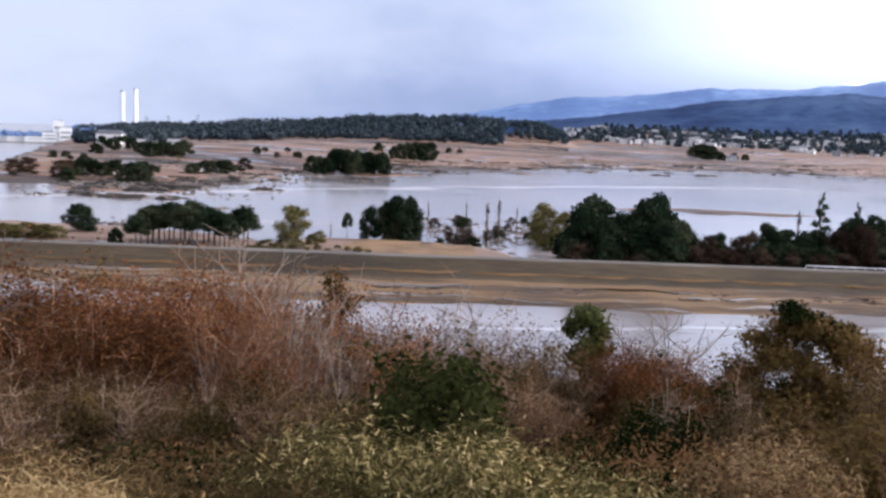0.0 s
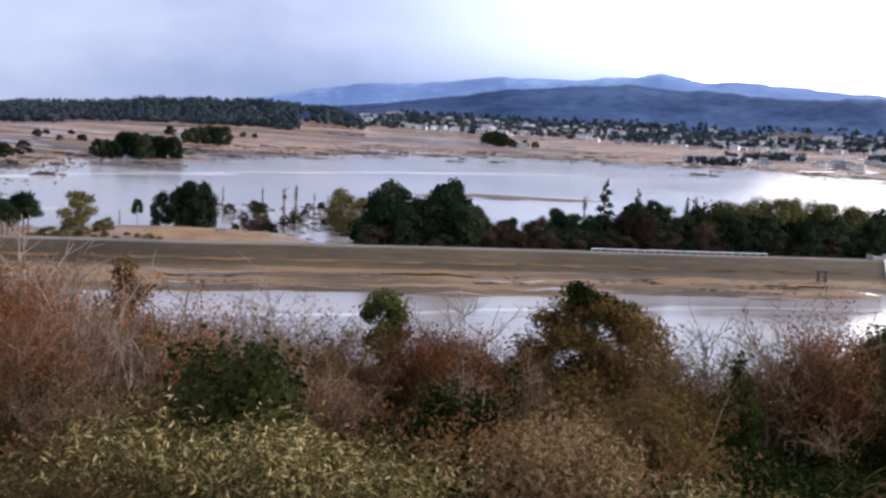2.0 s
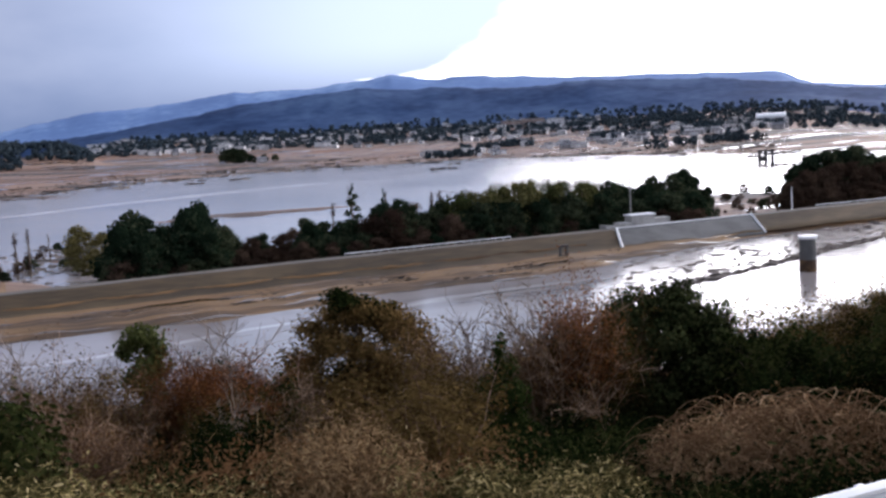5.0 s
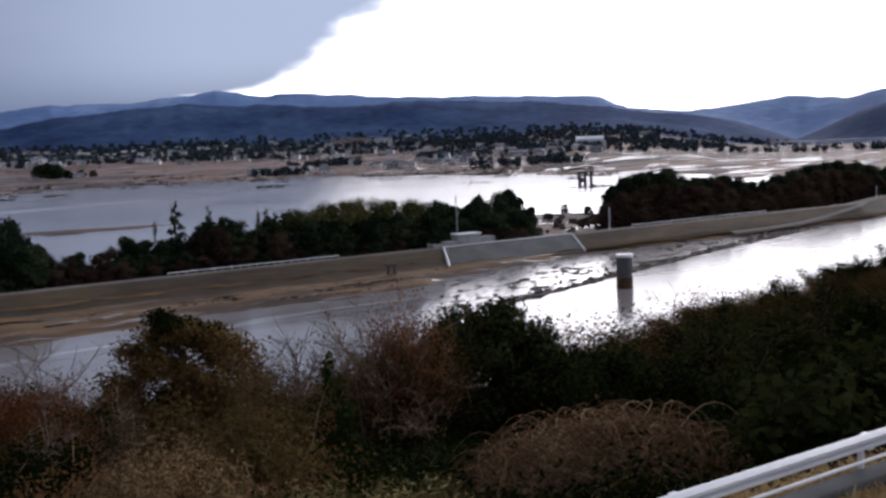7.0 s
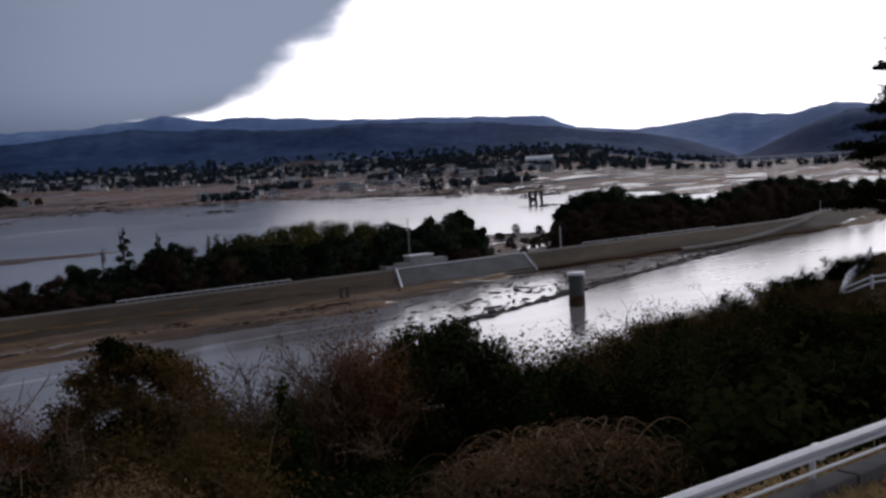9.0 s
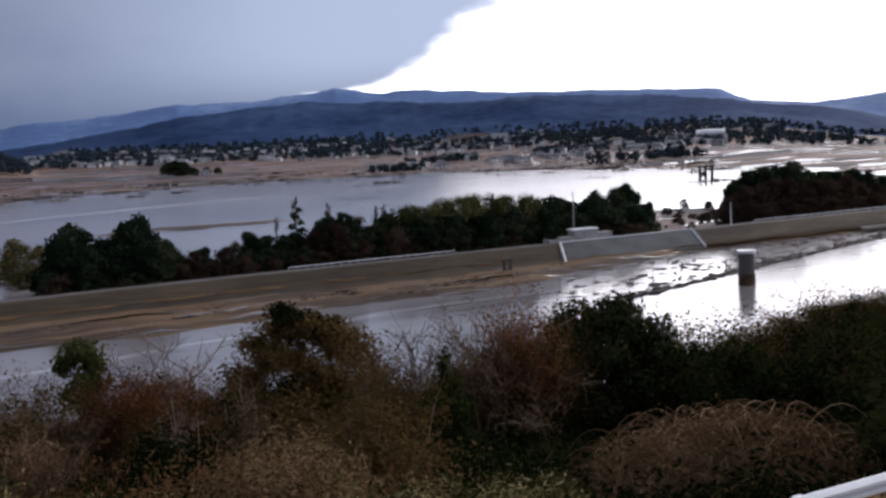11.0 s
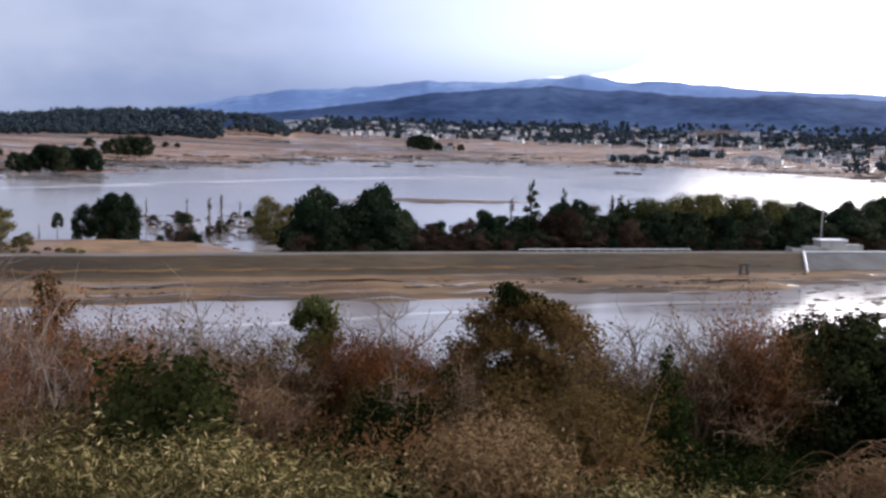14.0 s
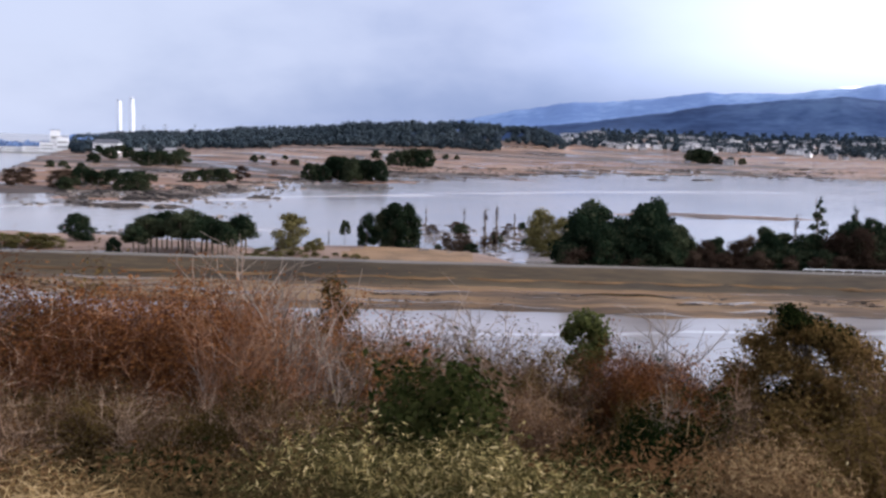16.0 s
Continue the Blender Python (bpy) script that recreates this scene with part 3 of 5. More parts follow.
def make_tree(name, label, category, group, height, radius, blobs, leaves, size, leafmat, rng, inner=0.5, droop=0.0, split=False):
    root = new(name)
    tagged(root, label, category, group)
    wood = limbs(rng, height, radius, blobs)
    if split:
        part("trunk", mesh_of("trunk", *wood[0], M["bark"]), root)
        for q in wood[1:]:
            part("limb", mesh_of("limb", *q, M["bark"]), root)
    else:
        part("trunk", mesh_of("trunk", *joined(wood), M["bark"]), root)
    c, o = blob_points(rng, blobs, leaves, inner)
    lv, lf = leaf_quads(c, size, rng, 1.3, droop, out=o)
    part("crown", fast_mesh("crown", lv, lf, leafmat), root)
    return root


def round_blobs(rng, h, w, k, low=0.25):
    out = []
    for i in range(k):
        t = (i + 0.5) / k
        a = i * 2.4 + rng.uniform(0, 1)
        r = w * (0.5 * math.sin(math.pi * (0.25 + 0.7 * t)))
        out.append((math.cos(a) * r * 0.8, math.sin(a) * r * 0.8, h * (low + (0.93 - low) * t) - h * 0.02, w * rng.uniform(0.24, 0.36), w * rng.uniform(0.24, 0.36), h * rng.uniform(0.13, 0.20)))
    return out


rng = np.random.default_rng(7)
register("broadleaf", [make_tree("broadleaf_tree", "dark evergreen broadleaf tree behind the dike", "tree", "trees behind the dike", 9.0, 0.28, round_blobs(rng, 10, 7.5, 10, 0.10), 3600, 0.46, M["farleaf"], rng) for _ in range(4)])
register("pine", [make_tree("pine_tree", "dark pine with a bare trunk and flat crown", "tree", "pines behind the dike", 9.3, 0.2, [(b[0], b[1], 4.6 + 0.62 * (b[2] - 2.0), b[3] * 0.95, b[4] * 0.95, 1.15) for b in round_blobs(rng, 10, 5.0, 9, 0.3)], 2200, 0.34, M["farleaf"], rng) for _ in range(4)])


def cedar_blobs(rng):
    out = []
    for i in range(15):
        t = i / 14
        a = i * 2.4
        r = 2.0 * (1 - t) ** 0.8 + 0.15
        out.append((math.cos(a) * r * 0.55, math.sin(a) * r * 0.55, 1.8 + 8.0 * t, r * 0.62 + 0.12, r * 0.62 + 0.12, 0.45))
    return out


register("cedar", [make_tree("cedar_tree", "tall ragged dark cedar behind the dike", "tree", "trees behind the dike", 9.8, 0.22, cedar_blobs(rng), 1300, 0.3, M["farleaf"], rng, 0.3) for _ in range(2)])
register("bamboo", [make_tree("bamboo_clump", "olive green feathery bamboo clump", "bamboo", "bamboo in the grove", 8.5, 0.12, round_blobs(rng, 10, 7.0, 10, 0.3), 2300, 0.38, M["farolive"], rng, 0.4) for _ in range(3)])
register("barebush", [make_tree("leafless_tree", "leafless brown tree at the dike foot", "tree", "trees behind the dike", 8.5, 0.16, round_blobs(rng, 10, 7.5, 10, 0.08), 3800, 0.34, M["farbrown"], rng, 0.2) for _ in range(3)])
register("willow", [make_tree("olive_tree", "yellow-olive rounded tree standing in flood water", "tree", "trees in the flood", 7.0, 0.2, round_blobs(rng, 10, 8.5, 9, 0.14), 3600, 0.4, M["yellowolive"], rng, 0.4) for _ in range(2)])


def bare_mast(rng):
    """A stripped trunk with stubs and a tuft left on top."""
    root = tagged(new("stripped_tree"), "stripped bare tree trunk standing in flood water", "tree", "trees in the flood")
    ps = [tube([(0, 0, 0), (0.1, 0, 5), (0.0, 0.1, 10)], [0.22, 0.18, 0.08], 5)]
    for i in range(9):
        a, h = i * 2.2, rng.uniform(2, 9.5)
        ps.append(tube([(0, 0, h), (math.cos(a) * 0.6, math.sin(a) * 0.6, h + 0.3), (math.cos(a) * 1.1, math.sin(a) * 1.1, h + 0.2)], [0.07, 0.05, 0.02], 4))
    part("trunk", mesh_of("trunk", *joined(ps), M["bark"]), root)
    lv, lf = leaf_quads(blob_points(rng, [(0, 0, 8.2, 0.55, 0.55, 1.7), (0.3, 0.2, 5.0, 0.5, 0.5, 2.2), (-0.3, 0, 2.5, 0.6, 0.6, 1.4)], 240, 0.1)[0], 0.22, rng)
    part("crown", fast_mesh("crown", lv, lf, M["farbrown"]), root)
    return root


register("mast", [bare_mast(rng) for _ in range(2)])


def tree_at(kind, az, d, top, wide=1.0, label="", sink=0.15):
    x, y = polar(az, d)
    z = max(ground_at(x, y), -0.4)
    h = (top - z) / 10.0
    return spawn(kind, scaled(x, y, z - sink, rng.uniform(0, 360), h * wide, h), label)


# the grove along the dike: azimuth, top above the water
GROVE = table((6.6, 8), (7.0, 10), (7.9, 15.2), (9.1, 13.9), (10.1, 11), (11.4, 16.4), (12.6, 12), (13.5, 9.3), (15.3, 9), (17.3, 10.5), (18.7, 10), (21, 12), (21.7, 15.5), (22.6, 14.8), (23.7, 11.3), (26.2, 15.0), (28.6, 16.5), (31.7, 15.6), (33.6, 14.2), (35.7, 13.4), (38.1, 14.4), (39.2, 10))
for i, az in enumerate(np.arange(7.1, 39.2, 0.55)):
    y_line = 217 + (i % 3) * 6.5 + (8 * max(0, (az - 30) / 9)) * (1 + i % 2)
    top = float(np.interp(az, *GROVE)) * (1.0 if i % 3 != 0 else rng.uniform(0.62, 0.85)) * rng.uniform(0.93, 1.02)
    kind = "broadleaf"
    if 12.9 < az < 17 and i % 3 != 2 or 21 < az < 26 and i % 3 == 0 or 16 < az < 29 and i % 4 == 1:
        kind = "barebush"
    if 25.3 < az < 33.5 and i % 3 != 0:
        kind = "bamboo"
    tree_at(kind, az, y_line / math.cos(radians(az)), top, rng.uniform(0.8, 1.0))
for i, az in enumerate(np.arange(7.2, 38.8, 0.33)):
    top = float(np.interp(az, *GROVE)) * rng.uniform(0.58, 0.78)
    tree_at("barebush" if 12.9 < az < 17.5 and i % 3 or 20 < az < 26 and i % 3 == 0 else "broadleaf", az, (222 + (i % 2) * 4) / math.cos(radians(az)), top, rng.uniform(1.15, 1.5))
for az, top, kind, w in ((18.8, 14.0, "mast", 0.9), (19.9, 18.2, "cedar", 0.95), (21.6, 15.8, "cedar", 1.1), (17.3, 10.8, "broadleaf", 0.6), (24.2, 14.6, "mast", 1.2), (24.7, 15.0, "mast", 1.2), (25.1, 14.2, "cedar", 0.7), (8.0, 15.4, "broadleaf", 0.75), (11.4, 16.6, "broadleaf", 0.8), (37.9, 14.8, "broadleaf", 0.8)):
    tree_at(kind, az, 238 / math.cos(radians(az)), top, w)
for az in np.arange(6.9, 39.0, 0.62):
    tree_at("barebush" if rng.uniform() < 0.6 else "broadleaf", az, (214.5 + rng.uniform(0, 3)) / math.cos(radians(az)), rng.uniform(4.6, 7.2), 1.35, "low brown scrub at the dike foot")
for az in np.arange(43.2, 58.0, 0.3):
    tree_at("barebush", az, (222 + 14 * float(smooth01(az, 50, 57))) / math.cos(radians(az)), rng.uniform(5, 8), 1.4, "low brown scrub at the dike foot")
GROVE2 = table((43.1, 11), (44, 16.9), (46.4, 18.5), (47.4, 15), (49.6, 15), (51, 11.5), (52.7, 14.5), (54.1, 17), (55.5, 17), (57.1, 13), (62, 14), (75, 14))
for i, az in enumerate(np.concatenate([np.arange(43.3, 58.5, 0.24), np.arange(59, 76, 0.8)])):
    yl = (228 + 12 * smooth01(az, 50, 57)) + (i % 3) * 8
    top = float(np.interp(az, *GROVE2)) * (1.0 if i % 3 == 1 else rng.uniform(0.72, 0.95))
    tree_at("barebush" if i % 3 == 0 else "broadleaf", az, float(yl) / math.cos(radians(az)), top, rng.uniform(0.75, 0.95))
for az, top in ((-16.5, 8.6), (-15.9, 10), (-15.3, 9.4), (-14.8, 10.8), (-14.2, 10.4), (-13.6, 11), (-13.0, 10.2), (-12.4, 9.9), (-11.9, 8.8), (-11.4, 8.4), (-15.6, 9.8), (-14.0, 10.9), (-12.7, 9.4), (-10.9, 10)):
    tree_at("pine", az, rng.uniform(228, 246), top, 1.35)
    tree_at("pine", az + 0.25, rng.uniform(228, 246), top * 0.9, 1.3)
for az, d, top, kind, w in ((-17.5, 232, 5.6, "broadleaf", 1.0), (-19.3, 262, 8.4, "broadleaf", 1.3), (-22.8, 246, 5.2, "willow", 2.0), (-21.9, 246, 5.4, "willow", 2.0), (-21.1, 246, 5.0, "willow", 1.9), (-20.4, 246, 4.6, "willow", 1.7), (-23.8, 246, 5.2, "willow", 2.0), (-8.2, 262, 9.2, "willow", 1.0), (-5.3, 258, 8.0, "pine", 0.75), (-4.1, 256, 9.6, "broadleaf", 0.75), (-2.6, 256, 12.6, "broadleaf", 0.75), (-1.9, 258, 12.2, "broadleaf", 0.7), (-3.1, 258, 11.4, "broadleaf", 0.7),
                            (-6.8, 240, 5.0, "willow", 1.2), (-6.2, 250, 5.8, "mast", 1.0), (-7.2, 236, 4.6, "willow", 1.3), (-9.0, 236, 3.2, "barebush", 1.5), (2.4, 262, 11.6, "mast", 1.0), (3.0, 268, 11.9, "mast", 1.0), (0.4, 255, 5.4, "mast", 1.0), (5.5, 274, 11.2, "willow", 0.85), (6.5, 270, 9.6, "willow", 0.8), (5.9, 262, 4.8, "willow", 1.4), (4.0, 300, 8.0, "mast", 0.9), (1.2, 330, 7.0, "mast", 0.9), (-0.9, 330, 6.8, "mast", 0.9)):
    tree_at(kind, az, d, top, w)
for i in range(26):
    az, d = rng.uniform(-0.8, 5.2), rng.uniform(262, 345)
    tree_at("barebush" if i % 3 else "broadleaf", az, d, rng.uniform(1.2, 3.4), 1.5, "drowned brown shrub standing in flood water")
for az in np.arange(-10.2, -3.6, 0.55):
    tree_at("willow", az, rng.uniform(222, 232), rng.uniform(2.6, 3.8), 2.2, "low olive hedge shrub behind the dike")
# islands of trees in the flood and on the far shore
for az in np.arange(-7.3, -3.4, 0.38):
    tree_at("broadleaf", az, rng.uniform(655, 690), rng.uniform(12.5, 16.5) * (0.72 if az < -6.4 else 1), 0.95, "dark evergreen tree on a flooded islet")
for az in np.arange(-2.9, -0.8, 0.4):
    tree_at("broadleaf", az, rng.uniform(925, 955), rng.uniform(15, 21), 0.95, "dark evergreen tree on a flooded islet")
for az, d, top in ((-3.7, 1120, 16), (0.1, 1180, 13), (0.7, 1180, 12), (13.4, 1500, 27), (13.75, 1500, 28), (14.1, 1505, 26.5), (15.3, 1500, 17), (15.9, 1500, 16), (14.7, 1500, 17), (9.8, 2000, 33), (10.6, 2000, 32), (11.1, 1990, 34)):
    tree_at("broadleaf", az, d, top, 1.5, "dark round tree on the far fields")
for az0, az1, d0, d1, n, h0, h1 in ((-20.0, -15.6, 505, 560, 15, 6, 9.5), (-16.2, -13.9, 715, 770, 10, 8, 12), (-13.7, -11.3, 585, 610, 8, 5.5, 8.5), (-18.6, -16.4, 760, 900, 8, 7, 11), (-20.6, -18.5, 610, 700, 6, 4, 7), (-10.5, -8.0, 800, 900, 4, 4, 7)):
    for i in range(n):
        az, d = az0 + (az1 - az0) * (i + rng.uniform(0, 1)) / n, rng.uniform(d0, d1)
        tree_at("pine" if i % 3 else "broadleaf", az, d, max(0, ground_at(*polar(az, d))) + rng.uniform(h0, h1), 1.5, "dark tree on the flooded coastal strip")
for az, d in ((-22.4, 520), (-21.8, 545), (-20.2, 520), (-19.9, 525), (-10.9, 640), (-9.2, 820), (-8.2, 840)):
    tree_at("barebush", az, d, 9.5, 1.5, "grey-brown tree on the coastal strip")


for i in range(22):
    az, d = rng.uniform(39.6, 43.6), rng.uniform(300, 430)
    tree_at("barebush" if i % 3 else "broadleaf", az, d, rng.uniform(1.5, 4.5), 1.4, "drowned brown shrub standing in flood water")
for az, d, top in ((40.6, 330, 4.5), (41.3, 300, 4.0), (42.9, 320, 6.5), (42.4, 335, 5.0)):
    tree_at("barebush", az, d, top, 1.2, "dark leafless tree standing in the flood")



# ---- far woods: one joined mass each ----
def woods(name, label, spots, mat, per=22, size=3.2):
    """Many small uneven crowns, each a cluster of bent leaves."""
    pts, outs = [], []
    zs = land(np.array([q[0] for q in spots]), np.array([q[1] for q in spots]))
    for (x, y, h, w), z in zip(spots, zs):
        o = rng.normal(size=(per, 3))
        o /= np.linalg.norm(o, axis=1)[:, None]
        q = o * rng.uniform(0.6, 1.0, size=(per, 1)) * np.array([w * 0.5, w * 0.5, h * 0.5]) + np.array([x, y, z + h * 0.5])
        q[:, 2] = np.maximum(q[:, 2], z)
        pts.append(q)
        outs.append(o)
    v, f = leaf_quads(np.concatenate(pts), size, rng, 1.2, out=np.concatenate(outs), loose=0.5)
    return tagged(new(name, fast_mesh(name, v, f, mat)), label, "woods", kind="stuff")


def scatter(az0, az1, d0, d1, n, h0, h1):
    out = []
    for _ in range(n):
        x, y = polar(rng.uniform(az0, az1), rng.uniform(d0, d1))
        out.append((x, y, rng.uniform(h0, h1), rng.uniform(h0, h1) * 1.1))
    return out


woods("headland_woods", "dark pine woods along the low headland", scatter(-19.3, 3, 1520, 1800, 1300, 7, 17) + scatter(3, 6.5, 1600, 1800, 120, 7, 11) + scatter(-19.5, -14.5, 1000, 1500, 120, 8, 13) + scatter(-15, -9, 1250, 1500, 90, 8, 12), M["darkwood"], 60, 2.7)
belts = []
for az0, az1, d0, d1, n in ((4.5, 8, 1900, 2100, 30), (8, 10, 2100, 2300, 60), (9, 16, 2250, 2420, 160), (16, 24, 2300, 2450, 170), (20, 23, 1950, 2100, 50), (14, 16, 2000, 2150, 30), (24, 27, 2050, 2250, 60), (26, 30, 1500, 1600, 50), (29.5, 31, 1950, 2100, 40), (32, 39, 2000, 2150, 160), (33, 37, 1600, 1680, 60), (38, 43, 1650, 1800, 80), (43, 50, 1700, 2000, 90), (36, 42, 1150, 1260, 46), (44, 53, 2350, 2500, 120), (24, 27, 1290, 1330, 22), (49, 58, 1500, 1560, 34), (5, 46, 1850, 2480, 1700), (34, 48, 1500, 1900, 160)):
    belts += scatter(az0, az1, d0, d1, n, 6, 12)
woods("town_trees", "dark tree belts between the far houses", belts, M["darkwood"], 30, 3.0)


# ---- houses and large buildings of the far town ----
def house_proto(w, d, h, floors):
    root = tagged(new("house"), "pale walled house with a grey tiled roof", "house", "houses of the far town")
    part("wall", mesh_of("wall", *box(w, d, h), M["wall"]), root)
    e, r = 0.6, h + d * 0.28
    v = [(-w / 2 - e, -d / 2 - e, h), (w / 2 + e, -d / 2 - e, h), (w / 2 + e, d / 2 + e, h), (-w / 2 - e, d / 2 + e, h), (-w / 2 + 0.6, 0, r), (w / 2 - 0.6, 0, r)]
    part("roof", mesh_of("roof", v, [(0, 1, 5, 4), (2, 3, 4, 5), (1, 2, 5), (3, 0, 4), (3, 2, 1, 0)], M["roof"]), root)
    pane = mesh_of("window", *box(1.7, 0.08, 1.3), M["glass"])
    for fl in range(floors):
        for k in (-0.27, 0.27):
            part("window", pane, root, m=pose(k * w, -d / 2 - 0.03, 0.9 + fl * 2.8))
    return root


register("house", [house_proto(w, d, h, n) for w, d, h, n in ((11, 8, 5.6, 2), (13, 8, 5.4, 2), (9, 7.5, 3.2, 1), (15, 9, 6.0, 2), (10, 7, 5.6, 2))])


def hall(w, d, h, mat, label, floors=3, bays=8, roof="flat"):
    root = tagged(new("large_building"), label, "building", "large buildings of the far town")
    part("wall", block("wall", [box(w, d, h)], mat, 0.1), root)
    if roof == "arch":
        n = 10
        v = [(sx * w / 2 * 1.03, math.cos(math.pi * i / n) * d / 2 * 1.04, h + math.sin(math.pi * i / n) * d * 0.22) for sx in (-1, 1) for i in range(n + 1)]
        f = [(i, i + 1, n + 2 + i, n + 1 + i) for i in range(n)] + [tuple(range(n, -1, -1)), tuple(range(n + 1, 2 * n + 2))]
        part("roof", mesh_of("roof", v, f, M["white"]), root)
    else:
        part("roof", block("roof", [box(w + 0.8, d + 0.8, 0.6, z=h)], M["roof"], 0.08), root)
    frame_ = mesh_of("window", *box(w / bays * 0.66, 0.1, h / floors * 0.51), M["white"])
    pane = mesh_of("pane", *box(w / bays * 0.6, 0.06, h / floors * 0.45), M["glass"])
    for fl in range(floors):
        for b in range(bays):
            win = part("window", frame_, root, m=pose((b + 0.5) / bays * w - w / 2, -d / 2 - 0.05, (fl + 0.33) * h / floors))
            part("pane", pane, win, m=pose(0, -0.06, h / floors * 0.03))
    return root


def face_me(ob, az, d, turn=0.0, sink=0.4):
    x, y = polar(az, d)
    ob.matrix_basis = pose(x, y, ground_at(x, y) - sink, 0, 0, -az + turn)
    return ob


far_houses = []
for az0, az1, d0, d1, n in ((4.8, 9, 1900, 2420, 48), (9, 16, 1800, 2380, 56), (13, 20, 1850, 2420, 40), (18, 27, 1780, 2420, 66), (26, 34, 1740, 2420, 58), (24, 27.5, 1290, 1390, 12), (34, 43, 1500, 1900, 44), (27, 41, 1280, 1600, 44)):
    for _ in range(int(n * 1.35)):
        az, d = rng.uniform(az0, az1), rng.uniform(d0, d1)
        x, y = polar(az, d)
        m = scaled(x, y, ground_at(x, y) - 0.3, -az + rng.choice((0, 90, 20, -25)) + rng.uniform(-8, 8), rng.uniform(0.8, 1.25) if d > 1500 else rng.uniform(0.75, 1.0))
        if d > 2060:
            far_houses.append(m)
        else:
            spawn("house", m)
far_v, far_f, far_slot = [], [], []
for m in far_houses:
    w, dp, h = rng.uniform(9, 15), rng.uniform(7, 9), rng.choice((3.2, 5.6, 6.0))
    e, r, k = 0.6, h + dp * 0.28, len(far_v)
    bv, bf = box(w, dp, h)
    rv = [(-w / 2 - e, -dp / 2 - e, h), (w / 2 + e, -dp / 2 - e, h), (w / 2 + e, dp / 2 + e, h), (-w / 2 - e, dp / 2 + e, h), (-w / 2 + 0.6, 0, r), (w / 2 - 0.6, 0, r)]
    rf = [(8, 9, 13, 12), (10, 11, 12, 13), (9, 10, 13), (11, 8, 12), (11, 10, 9, 8)]
    far_v += [tuple(m @ Vector(q)) for q in bv + rv]
    far_f += [tuple(q + k for q in f) for f in bf + rf]
    far_slot += [0] * len(bf) + [1] * len(rf)
tagged(new("distant_houses", mesh_of("distant_houses", far_v, far_f, [M["wall"], M["roof"]], far_slot)), "pale distant houses at the foot of the hills", "houses", kind="stuff")
for az, d, w, dp, h, mat, lab in ((5.6, 2260, 60, 14, 11, "white", "long white school building above the town"), (6.9, 2330, 48, 14, 12, "white", "long white school building above the town"), (8.2, 2320, 40, 14, 10, "wall", "pale flat-roofed public building"), (27.6, 2330, 34, 12, 5, "white", "white shed on the wooded slope"), (28.8, 2180, 42, 13, 14, "soilpale", "pinkish rendered apartment block"), (30.0, 2200, 46, 13, 15, "soilpale", "pinkish rendered apartment block"), (31.2, 2180, 36, 13, 13, "white", "white flat-roofed apartment block"), (22.3, 2450, 40, 12, 6, "white", "white shed on the wooded slope"),
                                   (33.8, 1700, 40, 16, 8, "wall", "grey warehouse beside the fields"), (38.6, 1560, 44, 16, 8, "white", "white warehouse beside the fields"), (40.6, 1620, 36, 14, 9, "wall", "grey warehouse beside the fields"), (45.2, 2250, 40, 14, 9, "wall", "pale flat-roofed public building")):
    if mat == "soilpale" and mat not in M:
        M[mat] = material("pinkish_render", [(0.36, 0.25, 0.21), (0.46, 0.34, 0.28)], scale=0.05, fine=0.5, bump=0)
    face_me(hall(w, dp, h, M[mat], lab), az, d)
face_me(hall(44, 34, 9, M["white"], "white hall with an arched roof", 2, 8, "arch"), 42.4, 1750)

# far viaduct
viaduct = tagged(new("viaduct"), "long pale concrete viaduct across the far fields", "viaduct")
part("deck", block("deck", [box(260, 9, 2.2, z=9)], M["white"], 0.1), viaduct)
pm = block("pier", [box(2.6, 5, 9.2, taper=0.9)], M["white"], 0.1)
for k in range(11):
    part("pier", pm, viaduct, m=pose(-125 + k * 25, 0, 0))
face_me(viaduct, 55.2, 2150, sink=0.2)


# the power station across the bay
def chimney(h):
    root = tagged(new("chimney"), "tall slim white power station chimney", "chimney", "power station chimneys")
    n = 20
    me = mesh_of("shaft", *tube([(0, 0, 0), (0, 0, h * 0.5), (0, 0, h)], [11, 9.5, 8.4], n), M["white"], smooth=False)
    part("shaft", me, root)
    part("rim", mesh_of("rim", *tube([(0, 0, h - 3), (0, 0, h + 1)], [9.0, 9.0], n), M["concrete"]), root)
    return root


for az, top in ((-17.22, 146), (-16.58, 156)):
    x, y = polar(az, 4250)
    chimney(top).matrix_basis = pose(x, y, -1.5)
for az, d, w, dp, h in ((-20.35, 1290, 11, 14, 25), (-20.0, 1285, 14, 14, 17), (-20.75, 1280, 16, 14, 11), (-21.4, 1280, 24, 12, 6), (-22.3, 1290, 22, 10, 5), (-19.4, 1300, 18, 10, 6), (-23.1, 1300, 24, 10, 5)):
    ob = tagged(new("power_station_block"), "white power station block on the far quay", "power station", "power station blocks")
    part("wall", block("wall", [box(w, dp, h)], M["white"], 0.1), ob)
    part("roof", block("roof", [box(w + 0.6, dp + 0.6, 0.5, z=h)], M["concrete"], 0.05), ob)
    for k in range(2):
        part("louvre", mesh_of("louvre", *box(w * 0.8, 0.12, h * 0.12), M["concrete"]), ob, m=pose(0, -dp / 2 - 0.05, h * (0.3 + 0.32 * k)))
    x, y = polar(az, d)
    ob.matrix_basis = pose(x, y, 1.0, 0, 0, -az)
quay = [polar(-26, 1268), polar(-18.6, 1268), polar(-18.6, 1900), polar(-26, 1900)]
qv = [(x, y, z) for z in (-2.0, 1.2) for x, y in quay]
